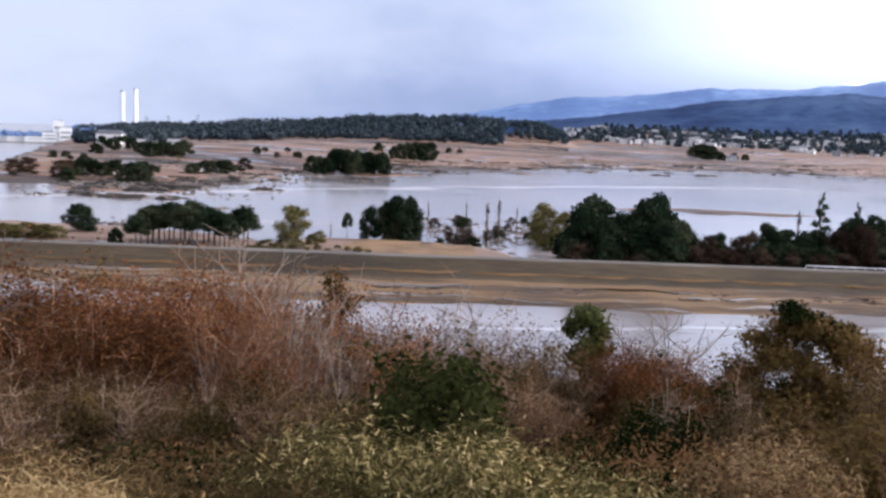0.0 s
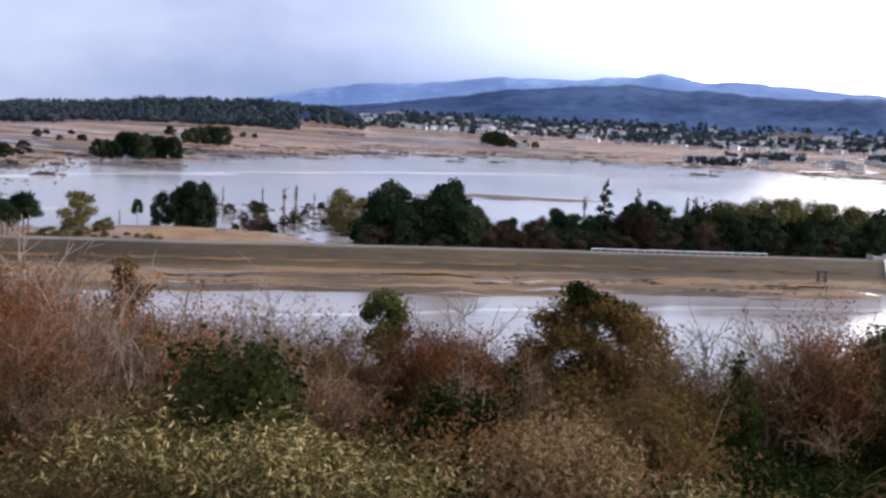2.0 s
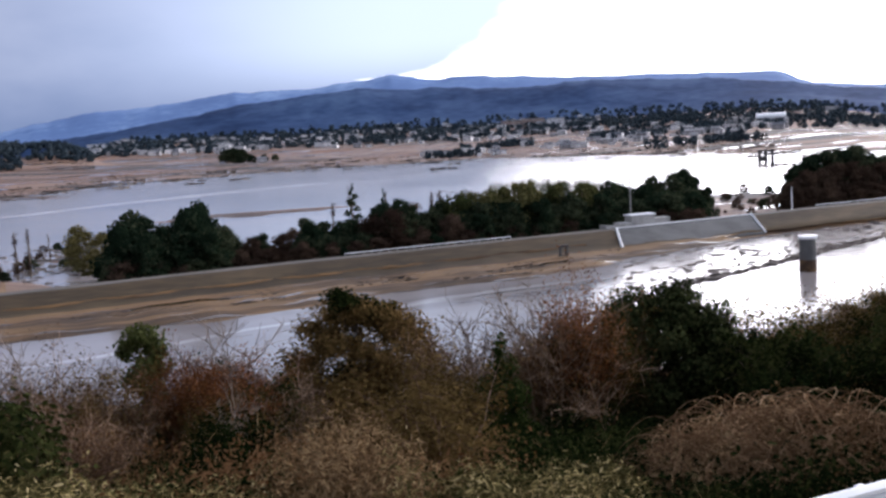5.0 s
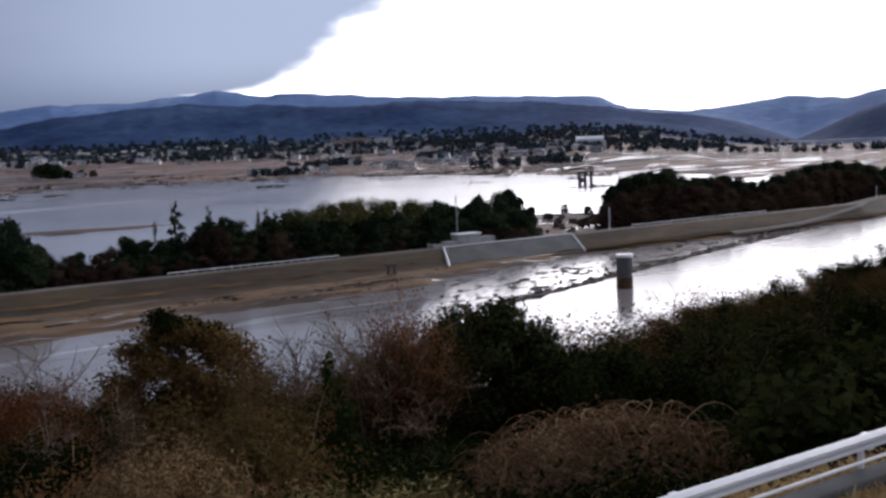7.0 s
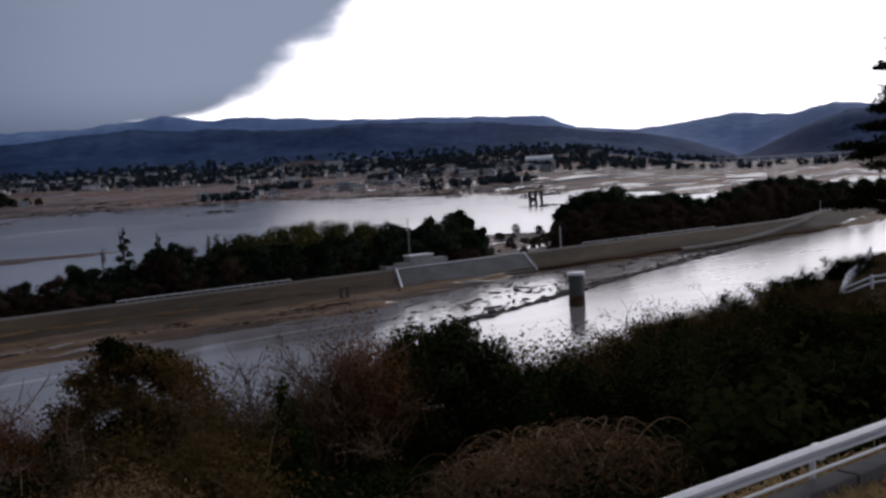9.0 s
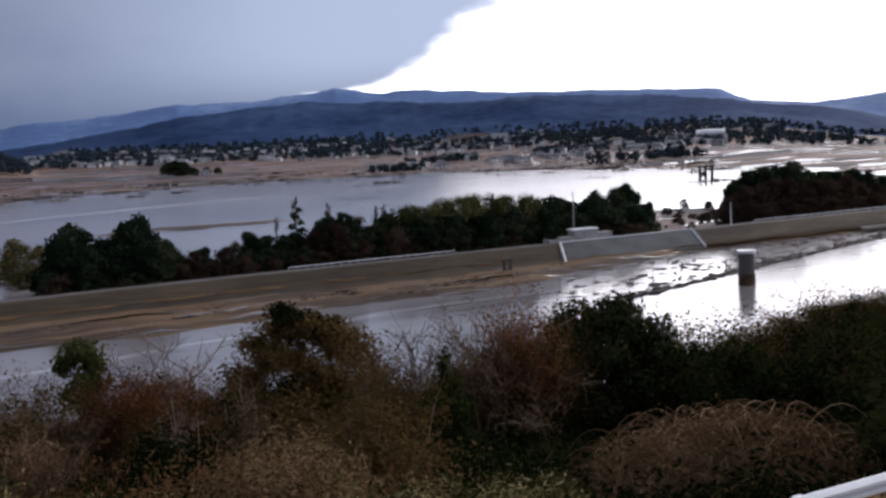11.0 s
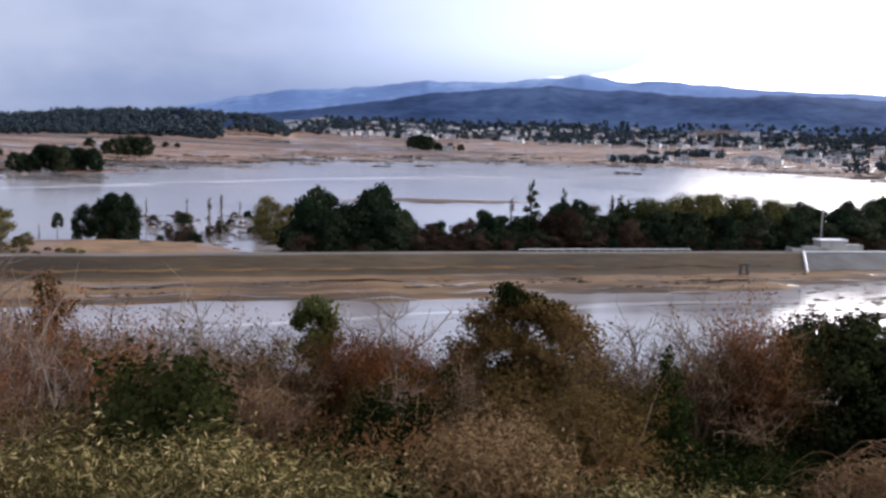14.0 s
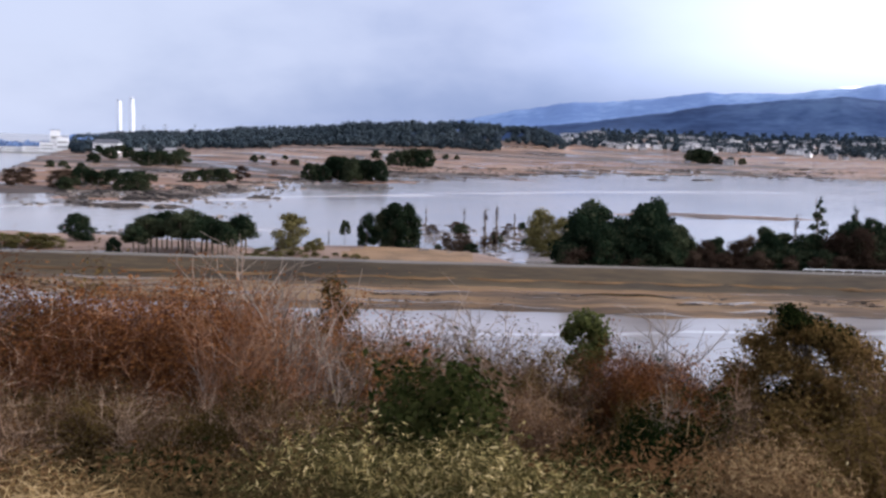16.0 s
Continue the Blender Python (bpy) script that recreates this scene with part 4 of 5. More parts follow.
tagged(new("quay", mesh_of("quay", qv, [(3, 2, 1, 0)[::-1], (4, 5, 6, 7), (0, 1, 5, 4), (1, 2, 6, 5), (2, 3, 7, 6), (3, 0, 4, 7)], M["concrete"])), "low grey concrete quay across the bay", "quay", kind="structure")
# tree strip added for the hazy band above the quay, haze in its colour
woods("far_coast_woods", "added wooded strip behind the quay, haze-blue in its colour", scatter(-26, -18.4, 1480, 1800, 260, 9, 12), M["mountain"], 20, 3.0)
breakwater = []
for k in range(90):
    t = k / 89
    d = 520 + 560 * t
    az = -23.6 + 3.6 * math.log(d / 520) / math.log(2.1)
    x, y = polar(az - 0.35, d)
    s = rng.uniform(2.5, 5.0)
    v, f = box(s * 1.6, s * 1.6, s * 0.7, taper=0.7)
    a = rng.uniform(0, 6)
    breakwater.append(([(x + p[0] * math.cos(a) - p[1] * math.sin(a), y + p[0] * math.sin(a) + p[1] * math.cos(a), p[2] - 0.6) for p in v], f))
tagged(new("breakwater", mesh_of("breakwater", *joined(breakwater), M["debris"])), "dark rubble breakwater along the coast", "breakwater", kind="stuff")
for az, d, w in ((-17.8, 1010, 1.5), (-17.5, 1015, 1.2), (-16.9, 600, 0.7), (-15.4, 1050, 1.1), (13.1, 1470, 0.8), (15.2, 1490, 0.9), (-14.6, 900, 1.0), (-16.4, 880, 1.0), (-3.0, 1080, 1.0), (-4.6, 1050, 1.0)):
    x, y = polar(az, d)
    spawn("house", scaled(x, y, max(ground_at(x, y), 0) - 0.3, -az + rng.uniform(-20, 20), w), "pale house still standing on the flooded strip")
for az in (-14.9, -16.0, -13.4):
    root = tagged(new("transmission_tower"), "thin grey lattice transmission tower on the ridge", "tower", "transmission towers")
    for sx, sy in ((-1, -1), (1, -1), (1, 1), (-1, 1)):
        part("leg", mesh_of("leg", *tube([(sx * 2.6, sy * 2.6, 0), (sx * 0.4, sy * 0.4, 24)], [0.22, 0.15], 4), M["dark"]), root)
    for h in (14, 18, 22):
        part("crossarm", mesh_of("crossarm", *box(9 - (h - 14) * 0.4, 0.4, 0.5, z=h), M["dark"]), root)
    face_me(root, az, 1780)


# ---- drift and rubble left by the flood ----
def rubble(name, label, spots, mat, lo, hi, flat=0.25):
    vs, fs = [], []
    zs = np.maximum(land(np.array([q[0] for q in spots]), np.array([q[1] for q in spots])), 0.0)
    for (x, y), z in zip(spots, zs):
        s = rng.uniform(lo, hi)
        v, f = box(s * rng.uniform(0.8, 3.2), s * rng.uniform(0.1, 0.45), s * rng.uniform(flat * 0.5, flat * 1.5) + 0.1, taper=rng.uniform(0.3, 0.9))
        a = rng.normal() * 0.5
        k = len(vs)
        vs += [(x + p[0] * math.cos(a) - p[1] * math.sin(a), y + p[0] * math.sin(a) + p[1] * math.cos(a), z + p[2] - 0.12) for p in v]
        fs += [tuple(i + k for i in q) for q in f]
    return tagged(new(name, mesh_of(name, vs, fs, mat)), label, "debris", kind="stuff")


spots = []
for _ in range(2600):
    az = rng.uniform(-20, 44)
    d = float(np.interp(az, *SHORE)) * (1.03 + 0.07 * rng.normal())
    spots.append(polar(az, d))
rubble("shore_debris", "dark drift wood and rubble along the far shore", spots, M["debris"], 0.5, 1.8, 0.4)
spots = []
for _ in range(170):
    az0 = rng.uniform(-20, 43.5)
    d0 = float(np.interp(az0, *SHORE)) * (1.0 + 0.10 * rng.normal())
    for _ in range(9):
        spots.append(polar(az0 + rng.normal() * 0.35, d0 + rng.normal() * 5))
rubble("debris_raft", "dark rafts of wreckage stranded along the far shore", spots, M["debris"], 1.2, 4.5, 0.22)
spots = []
for _ in range(46):
    az0, d0 = rng.uniform(-22, 42), rng.uniform(0.62, 1.5)
    for _ in range(22):
        az = az0 + rng.normal() * 0.8
        spots.append(polar(az, float(np.interp(az, *SHORE)) * (d0 + rng.normal() * 0.012)))
rubble("field_debris", "scattered wreckage on the flooded fields", spots, M["debris"], 0.35, 1.3, 0.4)
spots = [polar(rng.uniform(-1.5, 6.5), rng.uniform(240, 350)) for _ in range(170)] + [polar(rng.uniform(-23, -9), rng.uniform(400, 540)) for _ in range(160)]
rubble("drift_wood", "floating drift wood among drowned shrubs", spots, M["debris"], 0.3, 1.3, 0.3)
spots = []
for _ in range(2600):
    t = rng.uniform(0, 1)
    x = 105 + 230 * t
    edge = np.interp(x, [105, 118, 193, 323, 340], [142, 146, 171, 207, 212])
    y = edge + abs(rng.normal()) * 1.5 + (rng.uniform(0, 1) ** 2) * (float(dike_line(x)) - 12 - edge) * (rng.uniform() < 0.45)
    spots.append((x, y))
rubble("river_debris", "dark flood wrack drifting along the river bank", spots, M["debris"], 0.25, 1.3, 0.2)

spots = []
for k in range(34):
    x0, t, n = rng.uniform(-130, 118), rng.uniform(0.05, 0.95), int(rng.integers(8, 30))
    for q in range(n):
        x = x0 + q * rng.uniform(0.6, 1.3)
        e = float(berm_edge(x))
        spots.append((x, e + 2 + t * (float(dike_line(x)) - 14 - e) + rng.normal() * 0.35))
berm_w = rubble("berm_wrack", "dark streaks of wrack on the silted berm", spots, M["debris"], 0.25, 0.9, 0.12)
berm_w.location.z = 0.75
# a steep scarred edge runs along the foot of the dike
foot = [(x, float(dike_line(x)) - 7.6 + 0.5 * math.sin(x * 0.37), 1.72 + 0.1 * math.sin(x * 0.9)) for x in np.arange(-140, 128, 3.0)]
tagged(new("dike_scarp", mesh_of("dike_scarp", *tube(foot, [0.28 + 0.22 * abs(math.sin(k * 1.7)) for k in range(len(foot))], 5), M["mud"])), "dark eroded scarp at the dike foot", "scarp", kind="structure")


# ---- works along the dike ----
def bar(a, b, r, sides=6):
    return tube([a, b], [r, r], sides)


def guard_rail(name, label, x0, x1, step, y_off, z):
    root = tagged(new(name), label, "guard rail")
    post = mesh_of("post", *box(0.12, 0.12, 0.45), M["white"])
    pts = np.arange(x0, x1 + 0.1, step)
    vs = [[(x, float(dike_line(x)) + y_off, z + 0.46) for x in pts]]
    for row in vs:
        part("rail", mesh_of("rail", *tube(row, [0.11] * len(row), 6), M["white"]), root)
    for x in pts:
        part("post", post, root, m=pose(float(x), float(dike_line(x)) + y_off, z - 0.05))
    return root


guard_rail("dike_guard_rail", "white guard rail along the dike crest", 73, 114, 2.0, 1.9, 4.0)
guard_rail("dike_guard_rail", "white guard rail along the dike crest", 205, 262, 3.0, 1.9, 4.0)
# concrete facing with pale edges, and the sluice on the crest
M["facing"] = material("weathered_concrete", [(0.068, 0.0666, 0.0646), (0.102, 0.1, 0.0966), (0.136, 0.1326, 0.1292)], scale=0.2, fine=3, bump=0.2)
facing = tagged(new("revetment"), "grey concrete slope facing on the dike", "revetment", kind="structure")
v = []
for xt, xb in ((139.0, 134.0), (179.5, 175.5)):
    c = float(dike_line(xt))
    v += [(xb, c - 11.5, 0.7), (xt, c - 2.3, 4.16), (xt, c - 2.3, 3.0), (xb, c - 11.5, -0.8)]
part("slab", mesh_of("slab", v, [(0, 4, 5, 1), (1, 5, 6, 2), (2, 6, 7, 3), (3, 7, 4, 0), (0, 1, 2, 3), (7, 6, 5, 4)], M["facing"]), facing)
for xt, xb in ((139.0, 134.0), (179.5, 175.5)):
    c = float(dike_line(xt))
    part("kerb", mesh_of("kerb", *tube([(xb, c - 11.6, 0.8), (xt, c - 2.2, 4.3)], [0.3, 0.3], 4), M["white"]), facing)
part("kerb", mesh_of("kerb", *tube([(139.0, float(dike_line(139)) - 2.2, 4.3), (179.5, float(dike_line(179)) - 2.2, 4.3)], [0.16, 0.16], 4), M["white"]), facing)
sluice = tagged(new("sluice_house"), "pale concrete sluice works on the dike crest", "sluice")
part("wall", block("wall", [box(6.5, 3.2, 2.6, 0, 0, 0), box(5.0, 2.6, 1.7, 5.2, 0, 0), box(3.4, 2.8, 1.2, -4.8, 0, 0)], M["concrete"], 0.08), sluice)
part("parapet", block("parapet", [box(9.0, 0.4, 0.9, -5.5, -1.4, 0)], M["concrete"], 0.05), sluice)
part("parapet", block("parapet", [box(0.4, 3.2, 1.0, -10.0, 0, 0)], M["concrete"], 0.05), sluice)
part("cap", block("cap", [box(7.0, 3.6, 0.3, 0, 0, 2.6)], M["white"], 0.05), sluice)
sluice.matrix_basis = pose(148, 207.5, 3.95, 0, 0, -4)
gate = tagged(new("gauge_post"), "small dark steel gate frame at the water", "gate")
for sx in (-0.8, 0.8):
    part("post", block("post", [box(0.45, 0.45, 3.0, sx, 0, 0)], M["dark"], 0.03), gate)
part("beam", block("beam", [box(2.3, 0.6, 0.5, 0, 0, 2.6)], M["dark"], 0.03), gate)
part("beam", block("beam", [box(2.3, 0.5, 0.5, 0, 0, 0.5)], M["dark"], 0.03), gate)
gate.matrix_basis = pose(116.5, 191.5, 0.3)
gate2 = copy_thing(gate, scaled(-41, 199.0, 0.8, 0, 0.6))
flood_gate = tagged(new("flood_gate"), "dark concrete sluice gate standing in flood water", "sluice gate")
for sx in (-5.5, 0.0, 5.5):
    part("pillar", block("pillar", [box(2.0, 3.0, 12.5, sx, 0, -1.0, 0.92)], M["dark"], 0.08), flood_gate)
part("beam", block("beam", [box(14.0, 2.6, 1.3, 0, 0, 9.6)], M["dark"], 0.06), flood_gate)
part("gate_leaf", block("gate_leaf", [box(3.6, 0.5, 4.0, -2.75, 0, 1.5)], M["dark"], 0.04), flood_gate)
flood_gate.matrix_basis = scaled(*polar(42.1, 690), 0.1, -30, 0.72)
track_rows = []
for k in range(40):
    t = k / 39
    x = 228 + 98 * t
    off = -13.5 + 11.3 * float(smooth01(t, 0.05, 1.0))
    z = float(np.interp(off, [-16, -11, -8, -3.2, -2.4], [0.85, 1.0, 1.7, 3.75, 4.0]))
    y = float(dike_line(x)) + off
    track_rows.append([(x - 0.5, y - 1.5, z - 0.25), (x - 0.5, y - 1.2, z + 0.22), (x + 0.5, y + 1.2, z + 0.5), (x + 0.5, y + 1.5, z - 0.1)])
track_v = [p for r in track_rows for p in r]
track_f = [(k * 4 + j, k * 4 + 4 + j, k * 4 + 5 + j, k * 4 + 1 + j) for k in range(39) for j in range(3)]
tagged(new("dike_track", mesh_of("dike_track", track_v, track_f, M["path"])), "pale earth track climbing the dike", "track", kind="structure")
tower = tagged(new("intake_tower"), "tapered concrete intake tower standing in the river", "tower")
part("shaft", mesh_of("shaft", *tube([(0, 0, -1.5), (0, 0, 2.4), (0, 0, 6.0)], [1.62, 1.5, 1.42], 20), M["facing"], smooth=False), tower)
part("cap", mesh_of("cap", *tube([(0, 0, 5.95), (0, 0, 6.45)], [1.72, 1.72], 20), M["white"]), tower)
part("stain_band", mesh_of("stain_band", *tube([(0, 0, -0.3), (0, 0, 2.1)], [1.585, 1.53], 20, False), M["mud"]), tower.children[0], "dark tide stain")
tower.matrix_basis = pose(138.5, 143.0, 0)


def pole(x, y, h, mat, arms=True):
    root = tagged(new("utility_pole"), "slim grey utility pole", "pole", "utility poles")
    part("shaft", mesh_of("shaft", *tube([(0, 0, 0), (0, 0, h)], [0.2, 0.13], 8), M[mat]), root)
    if arms:
        for k in (0.6, 1.5):
            part("crossarm", block("crossarm", [box(1.8, 0.12, 0.12, 0, 0, h - k)], M["dark"], 0.01), root)
    root.matrix_basis = pose(x, y, ground_at(x, y) - 0.1 if y > 211 else 3.95)
    return root


pole(150, 214, 14.5, "concrete")
pole(201, 213, 9.0, "white", False)
pole(357, 233, 5.5, "white", False)
# wrecked planks beside the sluice, heap of tan earth
for k in range(9):
    x, y = 176 + rng.normal() * 5, 226 + rng.normal() * 4
    ob = tagged(new("plank_stack"), "pale broken timber boards on bare ground", "boards", "broken boards")
    part("board", block("board", [box(6.5, 1.2, 0.25)], M["white"], 0.02), ob)
    part("board", block("board", [box(5.0, 0.8, 0.22, 0.4, 0.7, 0.26)], M["concrete"], 0.02), ob)
    ob.matrix_basis = pose(x, y, max(ground_at(x, y), 0) + 0.1, 0, -6, rng.uniform(-40, 40))


# ---- the brush on the hillside ----
def bent(rng, start, way, length, wob, segs=3):
    """A wandering line from start along way."""
    p, d = [np.array(start, dtype=float)], np.array(way, dtype=float)
    for _ in range(segs):
        d = d + rng.normal(size=3) * wob
        d /= np.linalg.norm(d)
        p.append(p[-1] + d * length / segs)
    return p, d


def thicket(rng, stems, h, spread, kids, twigs, up=0.35, r0=0.022, curl=0.16):
    """Stems from one root, their side branches and twigs, and the tips for leaves."""
    shafts, limb, tips = [], [], []
    for s in range(stems):
        a, tilt = rng.uniform(0, 2 * math.pi), abs(rng.normal()) * spread
        way = np.array([math.cos(a) * tilt, math.sin(a) * tilt, 1.0])
        way /= np.linalg.norm(way)
        base = (math.cos(a) * 0.18 * rng.uniform(0, 1.5), math.sin(a) * 0.18 * rng.uniform(0, 1.5), -0.15)
        ln = h * rng.uniform(0.65, 1.05)
        p, d = bent(rng, base, way, ln, curl, 4)
        shafts.append(tube(p, [r0, r0 * 0.85, r0 * 0.65, r0 * 0.45, r0 * 0.2], 4, False))
        tips.append(p[-1])
        for k in range(kids):
            t = rng.uniform(0.3, 0.97)
            i = min(3, int(t * 4))
            st = p[i] + (p[i + 1] - p[i]) * (t * 4 - i)
            b = rng.uniform(0, 2 * math.pi)
            w = np.array([math.cos(b), math.sin(b), up + rng.uniform(0, 0.9)])
            w /= np.linalg.norm(w)
            q, e = bent(rng, st, w, ln * rng.uniform(0.18, 0.42), curl * 1.3, 3)
            limb.append(tube(q, [r0 * 0.42, r0 * 0.34, r0 * 0.25, r0 * 0.13], 3, False))
            tips += [q[-1], q[2]]
            for _ in range(twigs):
                j = rng.integers(1, 4)
                u = e + rng.normal(size=3) * 0.8
                u[2] += up * 0.6
                u /= np.linalg.norm(u)
                z, _d = bent(rng, q[j], u, ln * rng.uniform(0.07, 0.2), curl * 1.5, 2)
                limb.append(tube(z, [r0 * 0.22, r0 * 0.17, r0 * 0.09], 3, False))
                tips += [z[-1], z[1]]
    return shafts, limb, np.array(tips)


def brush(name, label, category, group, rng, stem_mat, stems, h, spread, kids, twigs, up=0.35, leaves=0, leaf_size=0.05, leaf_mat=None, r0=0.022, fuzz=0.08, curl=0.16, length=1.7, floor=0.0):
    root = tagged(new(name), label, category, group)
    shafts, limb, tips = thicket(rng, stems, h, spread, kids, twigs, up, r0, curl)
    if stems < 6:
        for q in shafts:
            part("stem", mesh_of("stem", *q, stem_mat), root)
    else:
        part("branchwork", mesh_of("branchwork", *joined(shafts), stem_mat), root)
    part("twigwork", mesh_of("twigwork", *joined(limb), stem_mat), root)
    if leaves:
        tips = tips[tips[:, 2] > floor * h]
        c = tips[rng.integers(0, len(tips), size=leaves)] + rng.normal(size=(leaves, 3)) * fuzz
        c[:, 2] = np.maximum(c[:, 2], 0.05)
        o = c - np.array([0, 0, h * 0.4])
        lv, lf = leaf_quads(c, leaf_size, rng, length, out=o / (np.linalg.norm(o, axis=1)[:, None] + 1e-6), loose=0.75)
        part("foliage", fast_mesh("foliage", lv, lf, leaf_mat), root)
    return root


rng = np.random.default_rng(21)
M["greyleaf"] = material("withered_grey_leaves", [(0.0478, 0.0294, 0.0164), (0.0936, 0.0577, 0.031), (0.1595, 0.1064, 0.0601)], scale=0.9, fine=5, bump=0, spread=0.4, spec=0.0, thin=0.38)
M["russet"] = material("russet_leaves", [(0.0781, 0.0322, 0.0137), (0.1519, 0.0653, 0.0273), (0.2224, 0.1091, 0.0496)], scale=0.9, fine=5, bump=0, spread=0.4, spec=0.0, thin=0.38)
register("brown", [brush("bare_shrub", "leafless brown shrub on the hillside", "shrub", "bare shrubs", rng, M["twig"], 15, 3.0, 0.4, 8, 7, leaves=2600, leaf_size=0.036, leaf_mat=M["greyleaf"], r0=0.03, fuzz=0.14) for _ in range(4)])
register("red", [brush("russet_shrub", "russet leafless shrub with dead leaves", "shrub", "russet shrubs", rng, M["redtwig"], 18, 3.0, 0.5, 8, 7, leaves=6500, leaf_size=0.038, leaf_mat=M["russet"], fuzz=0.16, r0=0.03, floor=0.42) for _ in range(4)])
register("sapling", [brush("bare_sapling", "thin pale leafless sapling", "sapling", "bare saplings", rng, M["paletwig"], 5, 3.0, 0.2, 8, 5, up=0.9, r0=0.034, curl=0.1) for _ in range(4)])
register("fan", [brush("russet_fan_tree", "russet many-stemmed tree fanning out from one foot", "tree", "russet fan trees", rng, M["redtwig"], 12, 3.0, 0.34, 9, 8, up=0.8, leaves=2600, leaf_size=0.03, leaf_mat=M["russet"], r0=0.034, curl=0.08, fuzz=0.1, floor=0.5) for _ in range(2)])
register("palestem", [brush("pale_stemmed_tree", "slender leafless tree with pale grey stems", "tree", "pale stemmed trees", rng, M["paletwig"], 4, 3.0, 0.16, 6, 5, up=0.9, r0=0.04, curl=0.09) for _ in range(3)])
register("evergreen", [brush("evergreen_shrub", "dark green leafy evergreen shrub", "shrub", "evergreen shrubs", rng, M["bark"], 8, 2.6, 0.4, 6, 5, leaves=6000, leaf_size=0.085, leaf_mat=M["green"], fuzz=0.18) for _ in range(4)])
register("oliveshrub", [brush("olive_shrub", "olive brown half-withered shrub", "shrub", "olive shrubs", rng, M["twig"], 11, 2.8, 0.45, 6, 5, leaves=7500, leaf_size=0.045, leaf_mat=M["olive"], fuzz=0.14) for _ in range(4)])


def vine_heap(rng):
    """A mound of dead arching canes."""
    root = tagged(new("vine_heap"), "tan mound of dead tangled vines", "vines", "dead vines")
    ps = []
    for i in range(420):
        a, r = rng.uniform(0, 2 * math.pi), 1.55 * math.sqrt(rng.uniform(0, 1))
        hh = 1.65 * (1 - (r / 1.9) ** 2) + rng.uniform(-0.1, 0.22)
        b, ln, curl = rng.uniform(0, 2 * math.pi), rng.uniform(0.3, 0.75), rng.uniform(-2.2, 2.2)
        p = [np.array([math.cos(a) * r, math.sin(a) * r, max(0.0, hh - 0.4)])]
        for q in range(6):
            rise = 0.9 - 0.42 * q
            b += curl * 0.3
            p.append(p[-1] + np.array([math.cos(b), math.sin(b), rise]) * ln * 0.25)
            p[-1][2] = max(0.03, p[-1][2])
        ps.append(tube(p, [0.008, 0.008, 0.007, 0.0065, 0.006, 0.005, 0.003], 3, False))
    part("cane_tangle", mesh_of("cane_tangle", *joined(ps), M["strawcane"]), root)
    c, o = blob_points(rng, [(0, 0, 0.2, 1.55, 1.55, 1.4)], 5200, 0.7)
    c[:, 2], o[:, 2] = np.abs(c[:, 2]), np.abs(o[:, 2])
    lv, lf = leaf_quads(c, 0.03, rng, 2.2, 0.4, out=o, loose=1.0)
    part("dead_foliage", fast_mesh("dead_foliage", lv, lf, M["deadstraw"]), root)
    return root


M["strawcane"] = material("dead_canes", [(0.1637, 0.0956, 0.0506), (0.3022, 0.1856, 0.1011), (0.4281, 0.2922, 0.172)], scale=0.9, fine=8, bump=0, spread=0.6, spec=0.0)
M["deadstraw"] = material("withered_leaves", [(0.1073, 0.0629, 0.0296), (0.1908, 0.1172, 0.0555), (0.2862, 0.1897, 0.0972)], scale=0.9, fine=8, bump=0, spread=0.6, spec=0.0)
register("vines", [vine_heap(rng) for _ in range(2)])

# how high the brush stands, as the angle of its tops below level
ENV = table((-60, -7.5), (-23, -7.6), (-19, -7.55), (-15, -7.9), (-11, -8.1), (-8, -8.6), (-5, -9.4), (-3.5, -10.4), (0, -11.0), (4, -11.3), (9, -11.6), (14, -12.0), (17, -11.5), (24, -11.6), (27, -11.8), (30, -10.6), (33, -11.2), (38, -11.4), (41, -10.0), (44, -9.6), (48, -8.7), (52, -7.8), (55, -7.2), (57, -6.9), (59, -7.8), (62, -8.6), (80, -9.0))


def brush_at(kind, az, d, h, wide=1.0, nat=3.0, label=""):
    x, y = polar(az, d)
    z = ground_at(x, y)
    s = h / nat
    return spawn(kind, scaled(x, y, z, rng.uniform(0, 360), s * wide, s), label)


def room(az, d):
    x, y = polar(az, d)
    return EYE_Z + d * math.tan(radians(float(np.interp(az, *ENV)))) - ground_at(x, y)


# single plants that stand out: kind, azimuth, distance, angle of the top, width
M["bigleaf"] = material("glossy_evergreen_leaves", [(0.0077, 0.0112, 0.0042), (0.0175, 0.0238, 0.0084), (0.0385, 0.0434, 0.0168)], rough=0.8, scale=0.9, fine=5, bump=0, spread=0.5, spec=0.0)


def leafy_tree(name, label, rng, height, blobs, leaves, size, mat, radius, inner=0.5):
    return make_tree(name, label, "tree", "", height, radius, blobs, leaves, size, mat, rng, inner, split=True)


def stand(ob, az, d, turn=0.0, s=1.0):
    x, y = polar(az, d)
    ob.matrix_basis = scaled(x, y, ground_at(x, y) - 0.1, turn, s)
    return ob


M["freshgreen"] = material("mid_green_leaves", [(0.018, 0.03, 0.01), (0.045, 0.062, 0.022), (0.085, 0.105, 0.042)], rough=0.6, scale=0.9, fine=5, bump=0, spread=0.5, spec=0.0, thin=0.38)
